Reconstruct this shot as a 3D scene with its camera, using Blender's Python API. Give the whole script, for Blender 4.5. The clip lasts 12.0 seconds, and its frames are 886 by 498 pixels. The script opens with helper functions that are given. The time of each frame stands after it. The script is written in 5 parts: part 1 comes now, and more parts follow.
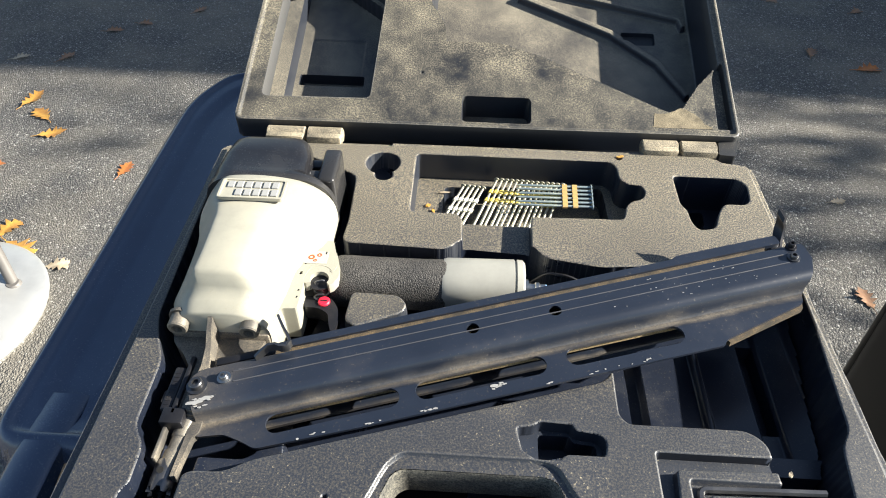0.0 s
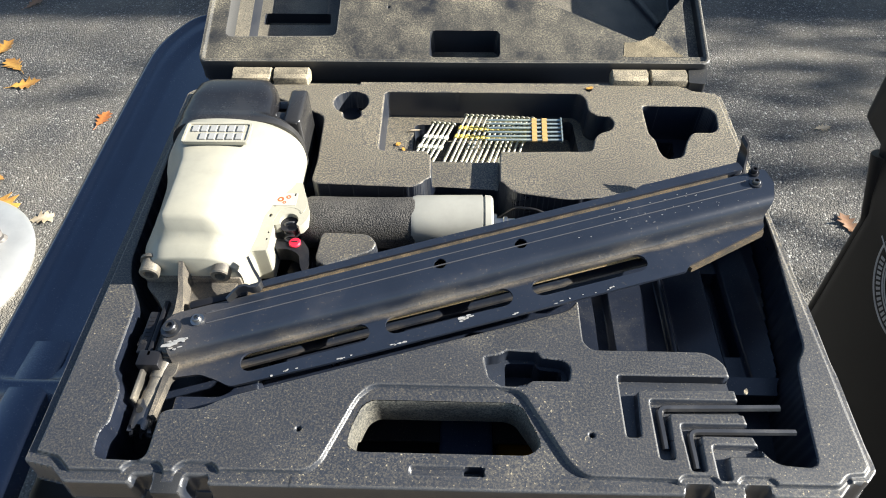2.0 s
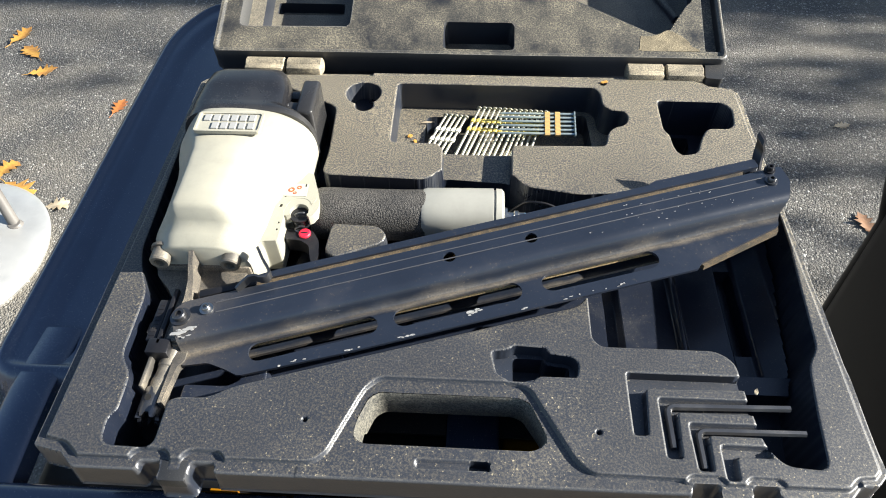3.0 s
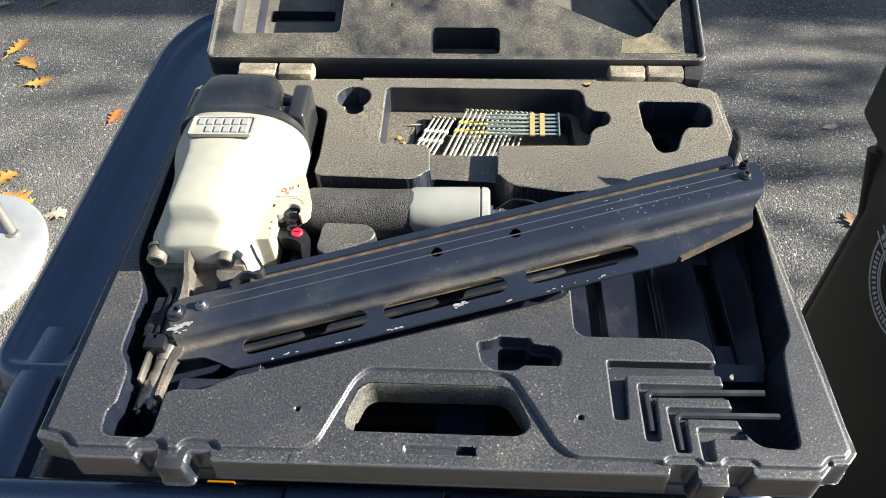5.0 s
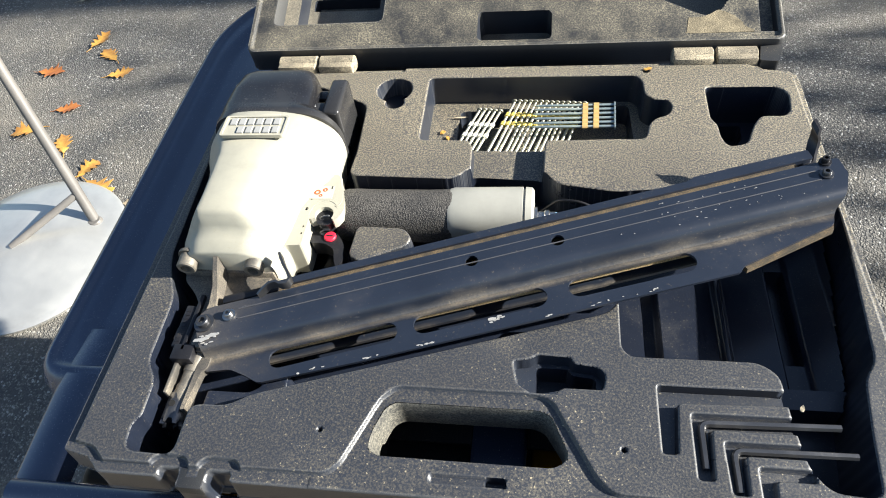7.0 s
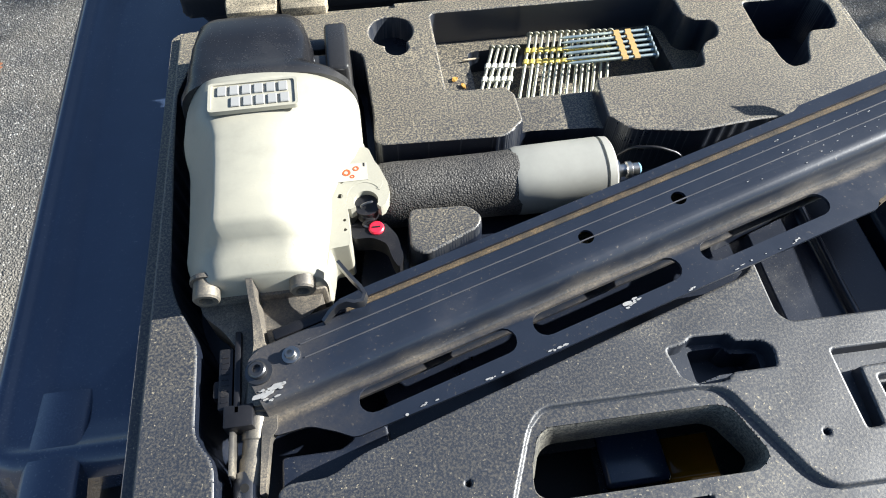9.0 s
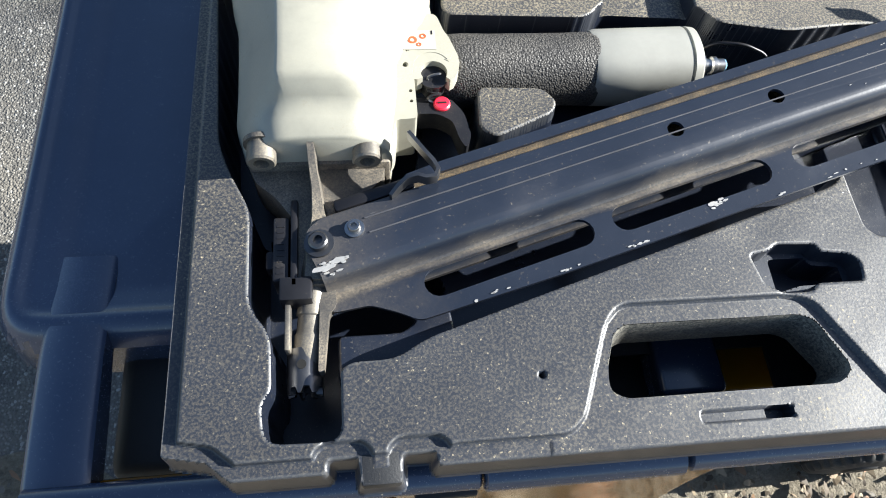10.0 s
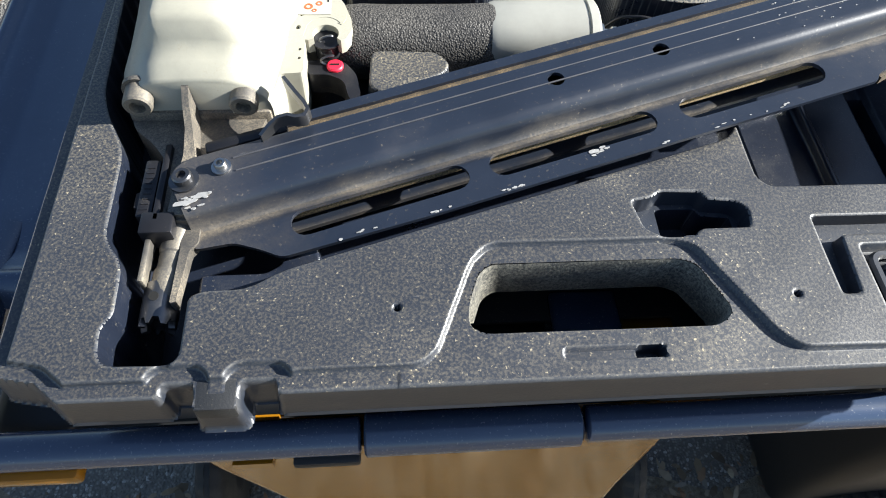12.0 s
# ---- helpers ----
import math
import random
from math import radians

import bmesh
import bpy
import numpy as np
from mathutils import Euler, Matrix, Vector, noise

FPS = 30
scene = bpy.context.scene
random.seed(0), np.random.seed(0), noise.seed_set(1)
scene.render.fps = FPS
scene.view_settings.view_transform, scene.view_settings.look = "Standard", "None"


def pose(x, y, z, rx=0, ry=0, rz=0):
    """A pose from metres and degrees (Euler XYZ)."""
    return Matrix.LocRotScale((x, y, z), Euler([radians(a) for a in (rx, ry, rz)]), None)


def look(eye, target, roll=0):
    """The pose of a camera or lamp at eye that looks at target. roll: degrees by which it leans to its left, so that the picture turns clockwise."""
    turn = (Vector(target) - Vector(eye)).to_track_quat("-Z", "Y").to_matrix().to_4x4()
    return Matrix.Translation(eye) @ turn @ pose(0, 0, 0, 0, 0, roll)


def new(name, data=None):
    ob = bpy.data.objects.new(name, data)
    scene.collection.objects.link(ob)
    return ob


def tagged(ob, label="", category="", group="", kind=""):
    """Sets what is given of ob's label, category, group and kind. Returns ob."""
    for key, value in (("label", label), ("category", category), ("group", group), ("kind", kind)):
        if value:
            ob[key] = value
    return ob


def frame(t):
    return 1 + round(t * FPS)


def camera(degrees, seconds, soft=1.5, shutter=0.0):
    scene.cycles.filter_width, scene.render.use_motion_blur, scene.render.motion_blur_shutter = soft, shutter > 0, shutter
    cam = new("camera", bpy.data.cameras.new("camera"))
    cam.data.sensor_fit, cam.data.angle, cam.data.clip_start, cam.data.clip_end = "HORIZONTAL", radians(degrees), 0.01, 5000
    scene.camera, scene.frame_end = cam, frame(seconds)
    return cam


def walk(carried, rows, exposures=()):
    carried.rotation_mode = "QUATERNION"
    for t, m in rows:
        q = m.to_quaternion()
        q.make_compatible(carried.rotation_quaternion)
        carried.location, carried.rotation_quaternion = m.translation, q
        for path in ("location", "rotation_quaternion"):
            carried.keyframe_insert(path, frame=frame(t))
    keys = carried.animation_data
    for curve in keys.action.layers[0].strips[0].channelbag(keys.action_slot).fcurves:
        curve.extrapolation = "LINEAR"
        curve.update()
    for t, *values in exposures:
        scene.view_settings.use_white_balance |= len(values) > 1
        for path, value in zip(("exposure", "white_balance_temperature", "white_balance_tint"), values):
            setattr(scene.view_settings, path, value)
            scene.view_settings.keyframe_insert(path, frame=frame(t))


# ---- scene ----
H = 1.05  # height of the case's top face over the ground
cam = camera(67.3, 12.0, soft=1.0)
PATH = [
    (0, (0.093, -0.202, 1.5), (0.015, 1.214, 0.09), 0.4),
    (0.5, (0.108, -0.186, 1.493), (-0.008, 1.181, 0.038), -0.6),
    (1, (0.111, -0.197, 1.493), (0.005, 1.121, -0.008), -1.7),
    (1.5, (0.109, -0.211, 1.496), (0.038, 1.091, -0.02), -0.9),
    (2, (0.116, -0.208, 1.502), (0.063, 1.079, -0.028), -1.0),
    (2.5, (0.124, -0.203, 1.501), (0.048, 1.074, -0.036), -1.1),
    (3, (0.118, -0.206, 1.5), (0.029, 1.063, -0.043), -1.3),
    (5, (0.128, -0.226, 1.509), (0.046, 1.06, -0.02), -1.7),
    (5.5, (0.129, -0.222, 1.509), (0.034, 1.057, -0.025), -1.9),
    (6, (0.133, -0.214, 1.506), (0.024, 1.059, -0.032), -2.3),
    (6.5, (0.149, -0.197, 1.503), (-0.062, 1.053, -0.044), -6.9),
    (6.7, (0.16, -0.19, 1.499), (-0.156, 1.045, -0.042), -9.7),
    (8.3, (0.049, -0.105, 1.463), (0.031, 1.006, -0.199), -6.0),
    (8.5, (0.015, -0.091, 1.46), (0.073, 1.014, -0.206), -4.2),
    (9, (-0.029, -0.085, 1.433), (0.132, 0.974, -0.256), 0.7),
    (9.5, (-0.069, -0.078, 1.404), (0.145, 0.815, -0.373), 7.7),
    (10, (-0.087, -0.085, 1.389), (0.131, 0.768, -0.407), 10.2),
    (10.5, (-0.056, -0.084, 1.396), (0.252, 0.773, -0.384), 9.3),
    (11, (0.001, -0.093, 1.419), (0.463, 0.806, -0.307), 9.5),
    (11.5, (0.011, -0.131, 1.394), (0.373, 1.006, -0.211), 5.2),
    (12, (0.0, -0.154, 1.352), (0.143, 0.901, -0.341), 4.8),
]
walk(cam, [(t, look(eye, target, roll)) for t, eye, target, roll in PATH], exposures=((0.0, 1.8, 6400, 9), (1.0, 1.68, 6350, 9), (2.5, 1.78, 6250, 9), (6.7, 1.78, 6250, 9), (9.5, 1.68, 5900, 9), (10.1, 1.88, 5950, 9), (10.5, 2.0, 6150, 9), (11.0, 1.68, 6350, 9), (11.5, 1.55, 6400, 9), (12.0, 1.84, 6000, 9)))
# ---- world and light ----
SUN_EL, SUN_AZ = 27.0, 2.0  # degrees; azimuth from +x towards +y
world = bpy.data.worlds.new("sky")
scene.world = world
world.use_nodes = True
wn = world.node_tree
sky = wn.nodes.new("ShaderNodeTexSky")
sky.sky_type = "NISHITA"
sky.sun_disc = False
sky.sun_elevation = radians(SUN_EL)
sky.sun_rotation = radians(90 - SUN_AZ)
wn.links.new(sky.outputs[0], wn.nodes["Background"].inputs[0])
wn.nodes["Background"].inputs[1].default_value = 0.046
sun_data = bpy.data.lights.new("sun", "SUN")
sun_data.energy, sun_data.angle, sun_data.color = 5.0, radians(0.55), (1.0, 0.94, 0.83)
sun = new("sun", sun_data)
ce = math.cos(radians(SUN_EL))
sun_dir = Vector((ce * math.cos(radians(SUN_AZ)), ce * math.sin(radians(SUN_AZ)), math.sin(radians(SUN_EL))))
sun.matrix_world = look(sun_dir * 30, (0, 0, 0))


# ---- materials ----
def material(name, base, rough=0.5, metal=0.0, spec=0.5):
    m = bpy.data.materials.new(name)
    m.use_nodes = True
    b = m.node_tree.nodes["Principled BSDF"]
    b.inputs["Base Color"].default_value = (*base, 1)
    b.inputs["Roughness"].default_value = rough
    b.inputs["Metallic"].default_value = metal
    b.inputs["Specular IOR Level"].default_value = spec
    return m, m.node_tree, b


def coords(t, kind="Object"):
    return t.nodes.new("ShaderNodeTexCoord").outputs[kind]


def noise_tex(t, co, scale, detail=4.0, rough=0.6):
    n = t.nodes.new("ShaderNodeTexNoise")
    n.inputs["Scale"].default_value, n.inputs["Detail"].default_value, n.inputs["Roughness"].default_value = scale, detail, rough
    t.links.new(co, n.inputs["Vector"])
    return n.outputs["Fac"]


def ramp(t, fac, p0, p1, c0=(0, 0, 0), c1=(1, 1, 1)):
    r = t.nodes.new("ShaderNodeValToRGB")
    e = r.color_ramp.elements
    e[0].position, e[1].position = p0, p1
    e[0].color, e[1].color = (*c0, 1), (*c1, 1)
    t.links.new(fac, r.inputs[0])
    return r.outputs[0]


def math_node(t, op, a, b):
    n = t.nodes.new("ShaderNodeMath")
    n.operation = op
    for k, v in enumerate((a, b)):
        if isinstance(v, (int, float)):
            n.inputs[k].default_value = v
        else:
            t.links.new(v, n.inputs[k])
    return n.outputs[0]


def mix(t, fac, a, b):
    n = t.nodes.new("ShaderNodeMixRGB")
    if isinstance(fac, (int, float)):
        n.inputs[0].default_value = fac
    else:
        t.links.new(fac, n.inputs[0])
    for k, v in ((1, a), (2, b)):
        if isinstance(v, tuple):
            n.inputs[k].default_value = (*v, 1)
        else:
            t.links.new(v, n.inputs[k])
    return n.outputs[0]


def bump(t, b, fac, strength, distance):
    n = t.nodes.new("ShaderNodeBump")
    n.inputs["Strength"].default_value, n.inputs["Distance"].default_value = strength, distance
    t.links.new(fac, n.inputs["Height"])
    t.links.new(n.outputs[0], b.inputs["Normal"])


def worn(name, base, dust=(0.36, 0.29, 0.19), amount=0.3, speck=0.35, rough=0.5, metal=0.0, patch=9.0, grain=0.25, dust_rough=0.85, far=0.0, bump_mm=0.25, scratches=0.0, fine=900.0, spec=0.5, speck_scale=700.0, grow=None, wear=0.0, wob=0.25, settle=False, band=None, grit=(0.35, 0.75), film=0.12):
    """A base colour under patchy dust, fine specks and grain. far: how much the dust grows towards +y (metres)."""
    m, t, b = material(name, base, rough, metal, spec)
    co = coords(t)
    n1 = noise_tex(t, co, patch, 5, 0.65)
    n2 = noise_tex(t, co, speck_scale, 2, 0.6)
    n3 = noise_tex(t, co, fine, 2, 0.7)
    d = ramp(t, n1, 0.62 - 0.45 * amount, 0.95 - 0.3 * amount)
    d = math_node(t, "MULTIPLY", d, amount)
    if far:
        sep = t.nodes.new("ShaderNodeSeparateXYZ")
        t.links.new(co, sep.inputs[0])
        mr = t.nodes.new("ShaderNodeMapRange")
        mr.inputs[1].default_value, mr.inputs[2].default_value, mr.inputs[3].default_value, mr.inputs[4].default_value = 0.15, 0.42, 0.0, far
        sway = math_node(t, "MULTIPLY", n1, 0.16)
        t.links.new(math_node(t, "ADD", sep.outputs[1], sway), mr.inputs[0])
        d = math_node(t, "ADD", d, mr.outputs[0])
    if grow:
        axis, v0, v1, most = grow
        sep2 = t.nodes.new("ShaderNodeSeparateXYZ")
        t.links.new(co, sep2.inputs[0])
        mr2 = t.nodes.new("ShaderNodeMapRange")
        mr2.inputs[1].default_value, mr2.inputs[2].default_value, mr2.inputs[3].default_value, mr2.inputs[4].default_value = v0, v1, 0.0, most
        t.links.new(math_node(t, "ADD", sep2.outputs[axis], math_node(t, "MULTIPLY", math_node(t, "SUBTRACT", n1, 0.5), wob)), mr2.inputs[0])
        d = math_node(t, "ADD", d, mr2.outputs[0])
    if band:
        # dirt gathered along a crease: axis, centre, half width, amount
        axis, mid, half, most = band
        sep3 = t.nodes.new("ShaderNodeSeparateXYZ")
        t.links.new(co, sep3.inputs[0])
        off = math_node(t, "ADD", math_node(t, "SUBTRACT", sep3.outputs[axis], mid), math_node(t, "MULTIPLY", math_node(t, "SUBTRACT", noise_tex(t, co, 26, 5, 0.6), 0.5), half * 1.6))
        near = math_node(t, "SUBTRACT", 1.0, math_node(t, "MULTIPLY", math_node(t, "ABSOLUTE", off, 0.0), 1.0 / half))
        near = math_node(t, "MULTIPLY", math_node(t, "MAXIMUM", near, 0.0), ramp(t, noise_tex(t, co, 17, 4, 0.6), 0.3, 0.62))
        d = math_node(t, "ADD", d, math_node(t, "MULTIPLY", near, most))
    g = ramp(t, n3, *grit)
    d = math_node(t, "MULTIPLY", d, math_node(t, "ADD", math_node(t, "MULTIPLY", g, 1.5), film))
    s = math_node(t, "MULTIPLY", ramp(t, n2, 0.645, 0.73), speck)
    s = math_node(t, "MULTIPLY", s, math_node(t, "ADD", ramp(t, n1, 0.4, 0.68), 0.25))
    if settle:
        # sawdust lies on what faces up; bare, darker steep walls also stand for shade
        up = t.nodes.new("ShaderNodeSeparateXYZ")
        t.links.new(t.nodes.new("ShaderNodeNewGeometry").outputs["Normal"], up.inputs[0])
        lie = ramp(t, up.outputs[2], 0.35, 0.9)
        d = math_node(t, "MULTIPLY", d, lie)
        s = math_node(t, "MULTIPLY", s, lie)
    tot = math_node(t, "MINIMUM", math_node(t, "ADD", d, s), 1.0)
    dark = tuple(c * 0.75 for c in base)
    col = mix(t, ramp(t, n1, 0.3, 0.7), dark, base)
    col = mix(t, tot, col, dust)
    if scratches:
        mp = t.nodes.new("ShaderNodeMapping")
        mp.inputs["Scale"].default_value = (14, 160, 60)
        mp.inputs["Rotation"].default_value = (0.2, 0.1, 0.5)
        t.links.new(co, mp.inputs[0])
        sc = ramp(t, noise_tex(t, mp.outputs[0], 3.0, 3, 0.7), 0.70, 0.76)
        col = mix(t, math_node(t, "MULTIPLY", sc, scratches), col, (0.45, 0.44, 0.42))
    if wear:
        geo = t.nodes.new("ShaderNodeNewGeometry")
        w = math_node(t, "MULTIPLY", ramp(t, geo.outputs["Pointiness"], 0.515, 0.57), math_node(t, "ADD", math_node(t, "MULTIPLY", n3, 0.7), 0.3))
        col = mix(t, math_node(t, "MULTIPLY", w, wear), col, (0.3, 0.295, 0.28))
    t.links.new(col, b.inputs["Base Color"])
    r = math_node(t, "ADD", math_node(t, "MULTIPLY", tot, dust_rough - rough), math_node(t, "ADD", math_node(t, "MULTIPLY", n1, 0.16), rough - 0.08))
    t.links.new(r, b.inputs["Roughness"])
    if metal:
        t.links.new(math_node(t, "MULTIPLY", math_node(t, "SUBTRACT", 1.0, tot), metal), b.inputs["Metallic"])
    bump(t, b, math_node(t, "ADD", math_node(t, "MULTIPLY", n3, 0.6), n2), grain, bump_mm / 1000)
    return m


TAN = (0.36, 0.31, 0.22)
# grow pales only the top face, so lower levels keep a painted-in shade
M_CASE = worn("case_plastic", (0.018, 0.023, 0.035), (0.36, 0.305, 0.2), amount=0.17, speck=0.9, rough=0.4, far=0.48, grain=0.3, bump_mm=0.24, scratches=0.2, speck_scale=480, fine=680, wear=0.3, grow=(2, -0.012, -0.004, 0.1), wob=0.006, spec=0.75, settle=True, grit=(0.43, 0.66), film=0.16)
# the case's plastic again: less dust, and shade painted in as darker blue-black
M_WELL_SHADE = worn("shaded_well_plastic", (0.012, 0.016, 0.028), (0.3, 0.27, 0.2), amount=0.16, speck=0.3, rough=0.3, grain=0.2, bump_mm=0.2, patch=14, spec=0.6, scratches=0.04)
# lid plastic for its recesses: fewer specks, bluer base that stands for shade
M_LID_SHADE = worn("shaded_lid_plastic", (0.024, 0.028, 0.038), (0.33, 0.29, 0.21), amount=0.8, speck=0.4, rough=0.4, grain=0.25, bump_mm=0.25, patch=8, settle=True, film=0.4)
M_CASE_SIDE = worn("case_side_plastic", (0.026, 0.027, 0.029), TAN, amount=0.12, speck=0.4, rough=0.5, grain=0.5)
M_LID = worn("lid_plastic", (0.022, 0.024, 0.028), (0.36, 0.315, 0.22), settle=True, patch=16, amount=0.6, speck=0.8, rough=0.46, far=0.42, grain=0.4, bump_mm=0.3, scratches=0.12, speck_scale=480, fine=620, wear=0.4, grit=(0.43, 0.65), film=0.3)
M_SKIRT = worn("skirt_plastic", (0.03, 0.032, 0.036), (0.3, 0.28, 0.22), amount=0.8, speck=0.6, rough=0.6, patch=20, grain=0.5, fine=600)
M_HINGE = worn("hinge_plastic", (0.05, 0.048, 0.043), (0.52, 0.44, 0.3), amount=1.0, speck=0.3, rough=0.7, patch=25)
M_WHITE = worn("housing_enamel", (0.40, 0.385, 0.315), (0.24, 0.19, 0.11), amount=0.36, speck=0.16, rough=0.4, grain=0.16, patch=32, speck_scale=380, scratches=0.05)
M_GREY_END = worn("handle_enamel", (0.36, 0.355, 0.315), (0.3, 0.25, 0.17), amount=0.22, speck=0.08, rough=0.45, grain=0.12, patch=20)
M_CAP = worn("cap_plastic", (0.012, 0.012, 0.014), (0.35, 0.33, 0.3), amount=0.08, speck=0.12, rough=0.24, scratches=0.22, grain=0.1, wear=0.12)
M_MAG = worn("magazine_black_coat", (0.018, 0.024, 0.039), (0.3, 0.245, 0.165), amount=0.1, speck=0.25, rough=0.31, metal=0.15, patch=15, grain=0.12, spec=0.95, scratches=0.14, speck_scale=420, grow=(0, 0.03, -0.05, 0.3), wob=0.12, fine=600, band=(1, -0.0285, 0.005, 0.5), grit=(0.05, 0.95), film=0.1)
M_TRACK = worn("dusty_track", (0.1, 0.08, 0.05), (0.42, 0.31, 0.16), amount=1.2, speck=0.4, rough=0.8, patch=30, grain=0.5)
M_CAST = worn("nose_casting", (0.11, 0.105, 0.10), (0.46, 0.38, 0.26), amount=0.65, speck=0.15, rough=0.5, metal=0.5, patch=18)
M_GROOVE = worn("caked_groove", (0.05, 0.04, 0.028), (0.3, 0.2, 0.09), amount=0.55, speck=0.5, rough=0.85, patch=60, grain=0.8)
M_STEEL = worn("dark_steel", (0.16, 0.16, 0.165), (0.4, 0.32, 0.2), amount=0.2, speck=0.1, rough=0.33, metal=0.9, patch=25, grain=0.1)
M_NOSE = worn("nose_steel", (0.17, 0.16, 0.145), (0.36, 0.3, 0.2), amount=0.6, speck=0.2, rough=0.46, metal=0.6, patch=30, grain=0.2, scratches=0.2)
M_BRIGHT = worn("bright_steel", (0.55, 0.54, 0.52), (0.4, 0.33, 0.22), amount=0.15, speck=0.0, rough=0.3, metal=1.0, patch=40, grain=0.05)
M_BLACKEN = worn("blackened_steel", (0.035, 0.035, 0.04), (0.4, 0.32, 0.2), amount=0.2, speck=0.15, rough=0.38, metal=0.6, patch=30, grain=0.1)
M_CHIP = worn("bare_chipped_metal", (0.48, 0.47, 0.45), (0.2, 0.18, 0.15), amount=0.4, speck=0.3, rough=0.45, metal=0.3, patch=120)
# black plastic; the blue in its base stands for reflected sky
M_CART = worn("cart_plastic", (0.044, 0.066, 0.12), (0.22, 0.23, 0.25), amount=0.14, speck=0.3, rough=0.22, grain=0.08, patch=4, bump_mm=0.15, spec=1.0, scratches=0.05)
M_CART_DARK = worn("cart_side_plastic", (0.012, 0.012, 0.013), (0.2, 0.18, 0.14), amount=0.12, speck=0.05, rough=0.55, grain=0.15, patch=4)
M_YELLOW = worn("yellow_cart_plastic", (0.3, 0.125, 0.005), (0.2, 0.1, 0.02), amount=0.15, speck=0.05, rough=0.12, spec=0.35, grain=0.1, patch=5)
M_TYRE = worn("tyre_rubber", (0.02, 0.02, 0.02), (0.25, 0.22, 0.17), amount=0.4, rough=0.8)
M_RED = material("red_plastic", (0.75, 0.02, 0.05), 0.4)[0]
M_ORANGE_INK = material("red_orange_ink", (0.7, 0.1, 0.03), 0.5)[0]
M_STICKER = material("sticker_white", (0.44, 0.42, 0.35), 0.5)[0]
M_LOGO_DARK = material("plate_grey_paint", (0.3, 0.3, 0.29), 0.5)[0]
M_SEAL = worn("seal_grey_print", (0.64, 0.65, 0.66), (0.2, 0.2, 0.2), amount=0.2, rough=0.6, patch=30)
M_STAND = worn("stand_tube_paint", (0.16, 0.15, 0.14), (0.3, 0.27, 0.2), amount=0.3, rough=0.5, patch=8)
M_BASE = worn("galvanised_base", (0.6, 0.6, 0.58), (0.3, 0.27, 0.2), amount=0.25, speck=0.1, rough=0.32, metal=0.6, patch=6)
M_GREEN_TIP = material("blue_plastic_plug", (0.25, 0.45, 0.62), 0.4)[0]
M_TAPE_TAN = worn("tan_collation", (0.5, 0.33, 0.12), amount=0.1, rough=0.6)
M_TAPE_YEL = worn("yellow_collation", (0.72, 0.55, 0.12), amount=0.1, rough=0.5)
M_TAPE_WHITE = worn("white_collation", (0.7, 0.68, 0.55), amount=0.1, rough=0.5)
M_NAIL = worn("zinc_nail", (0.62, 0.6, 0.47), (0.5, 0.42, 0.2), amount=0.3, speck=0.1, rough=0.36, metal=0.75, patch=40, grain=0.1)
M_NAIL_B = worn("blued_nail", (0.4, 0.5, 0.55), (0.6, 0.55, 0.2), amount=0.6, speck=0.05, rough=0.34, metal=0.75, patch=36, grain=0.1)


def grip_material():
    m, t, b = material("pebbled_rubber", (0.05, 0.048, 0.045), 0.55)
    co = coords(t)
    v = t.nodes.new("ShaderNodeTexVoronoi")
    v.inputs["Scale"].default_value = 820
    v.feature = "SMOOTH_F1"
    t.links.new(co, v.inputs["Vector"])
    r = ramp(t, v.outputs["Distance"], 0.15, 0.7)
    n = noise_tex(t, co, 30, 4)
    # pale crests, dark gaps: the pebbles' highlights and shade put into the colour
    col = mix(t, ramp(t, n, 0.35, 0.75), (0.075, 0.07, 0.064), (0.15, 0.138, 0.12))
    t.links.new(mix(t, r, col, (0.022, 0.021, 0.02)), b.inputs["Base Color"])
    inv = math_node(t, "SUBTRACT", 1.0, v.outputs["Distance"])
    bump(t, b, inv, 0.9, 0.0007)
    return m


def asphalt_material():
    m, t, b = material("asphalt", (0.06, 0.06, 0.06), 0.85)
    co = coords(t)
    v = t.nodes.new("ShaderNodeTexVoronoi")
    v.inputs["Scale"].default_value = 180
    t.links.new(co, v.inputs["Vector"])
    n1 = noise_tex(t, co, 2.2, 6, 0.6)
    n2 = noise_tex(t, co, 60, 4, 0.7)
    sep = t.nodes.new("ShaderNodeSeparateColor")
    t.links.new(v.outputs["Color"], sep.inputs[0])
    stone = ramp(t, sep.outputs[0], 0.2, 0.95, (0.06, 0.06, 0.062), (0.28, 0.265, 0.235))
    binder = mix(t, n2, (0.04, 0.04, 0.041), (0.12, 0.116, 0.107))
    col = mix(t, ramp(t, v.outputs["Distance"], 0.25, 0.62), stone, binder)
    white = math_node(t, "MULTIPLY", ramp(t, sep.outputs[1], 0.955, 0.965), 0.8)
    col = mix(t, white, col, (0.42, 0.41, 0.38))
    col = mix(t, math_node(t, "MULTIPLY", ramp(t, n1, 0.42, 0.72), 0.6), col, (0.25, 0.222, 0.175))
    t.links.new(col, b.inputs["Base Color"])
    bump(t, b, math_node(t, "SUBTRACT", n2, v.outputs["Distance"]), 0.9, 0.004)
    return m


def leaf_material(name, c0, c1):
    m, t, b = material(name, c0, 0.6)
    co = coords(t)
    col = mix(t, ramp(t, noise_tex(t, co, 28, 4), 0.35, 0.65), c0, c1)
    t.links.new(col, b.inputs["Base Color"])
    bump(t, b, noise_tex(t, co, 90, 3), 0.5, 0.002)
    return m


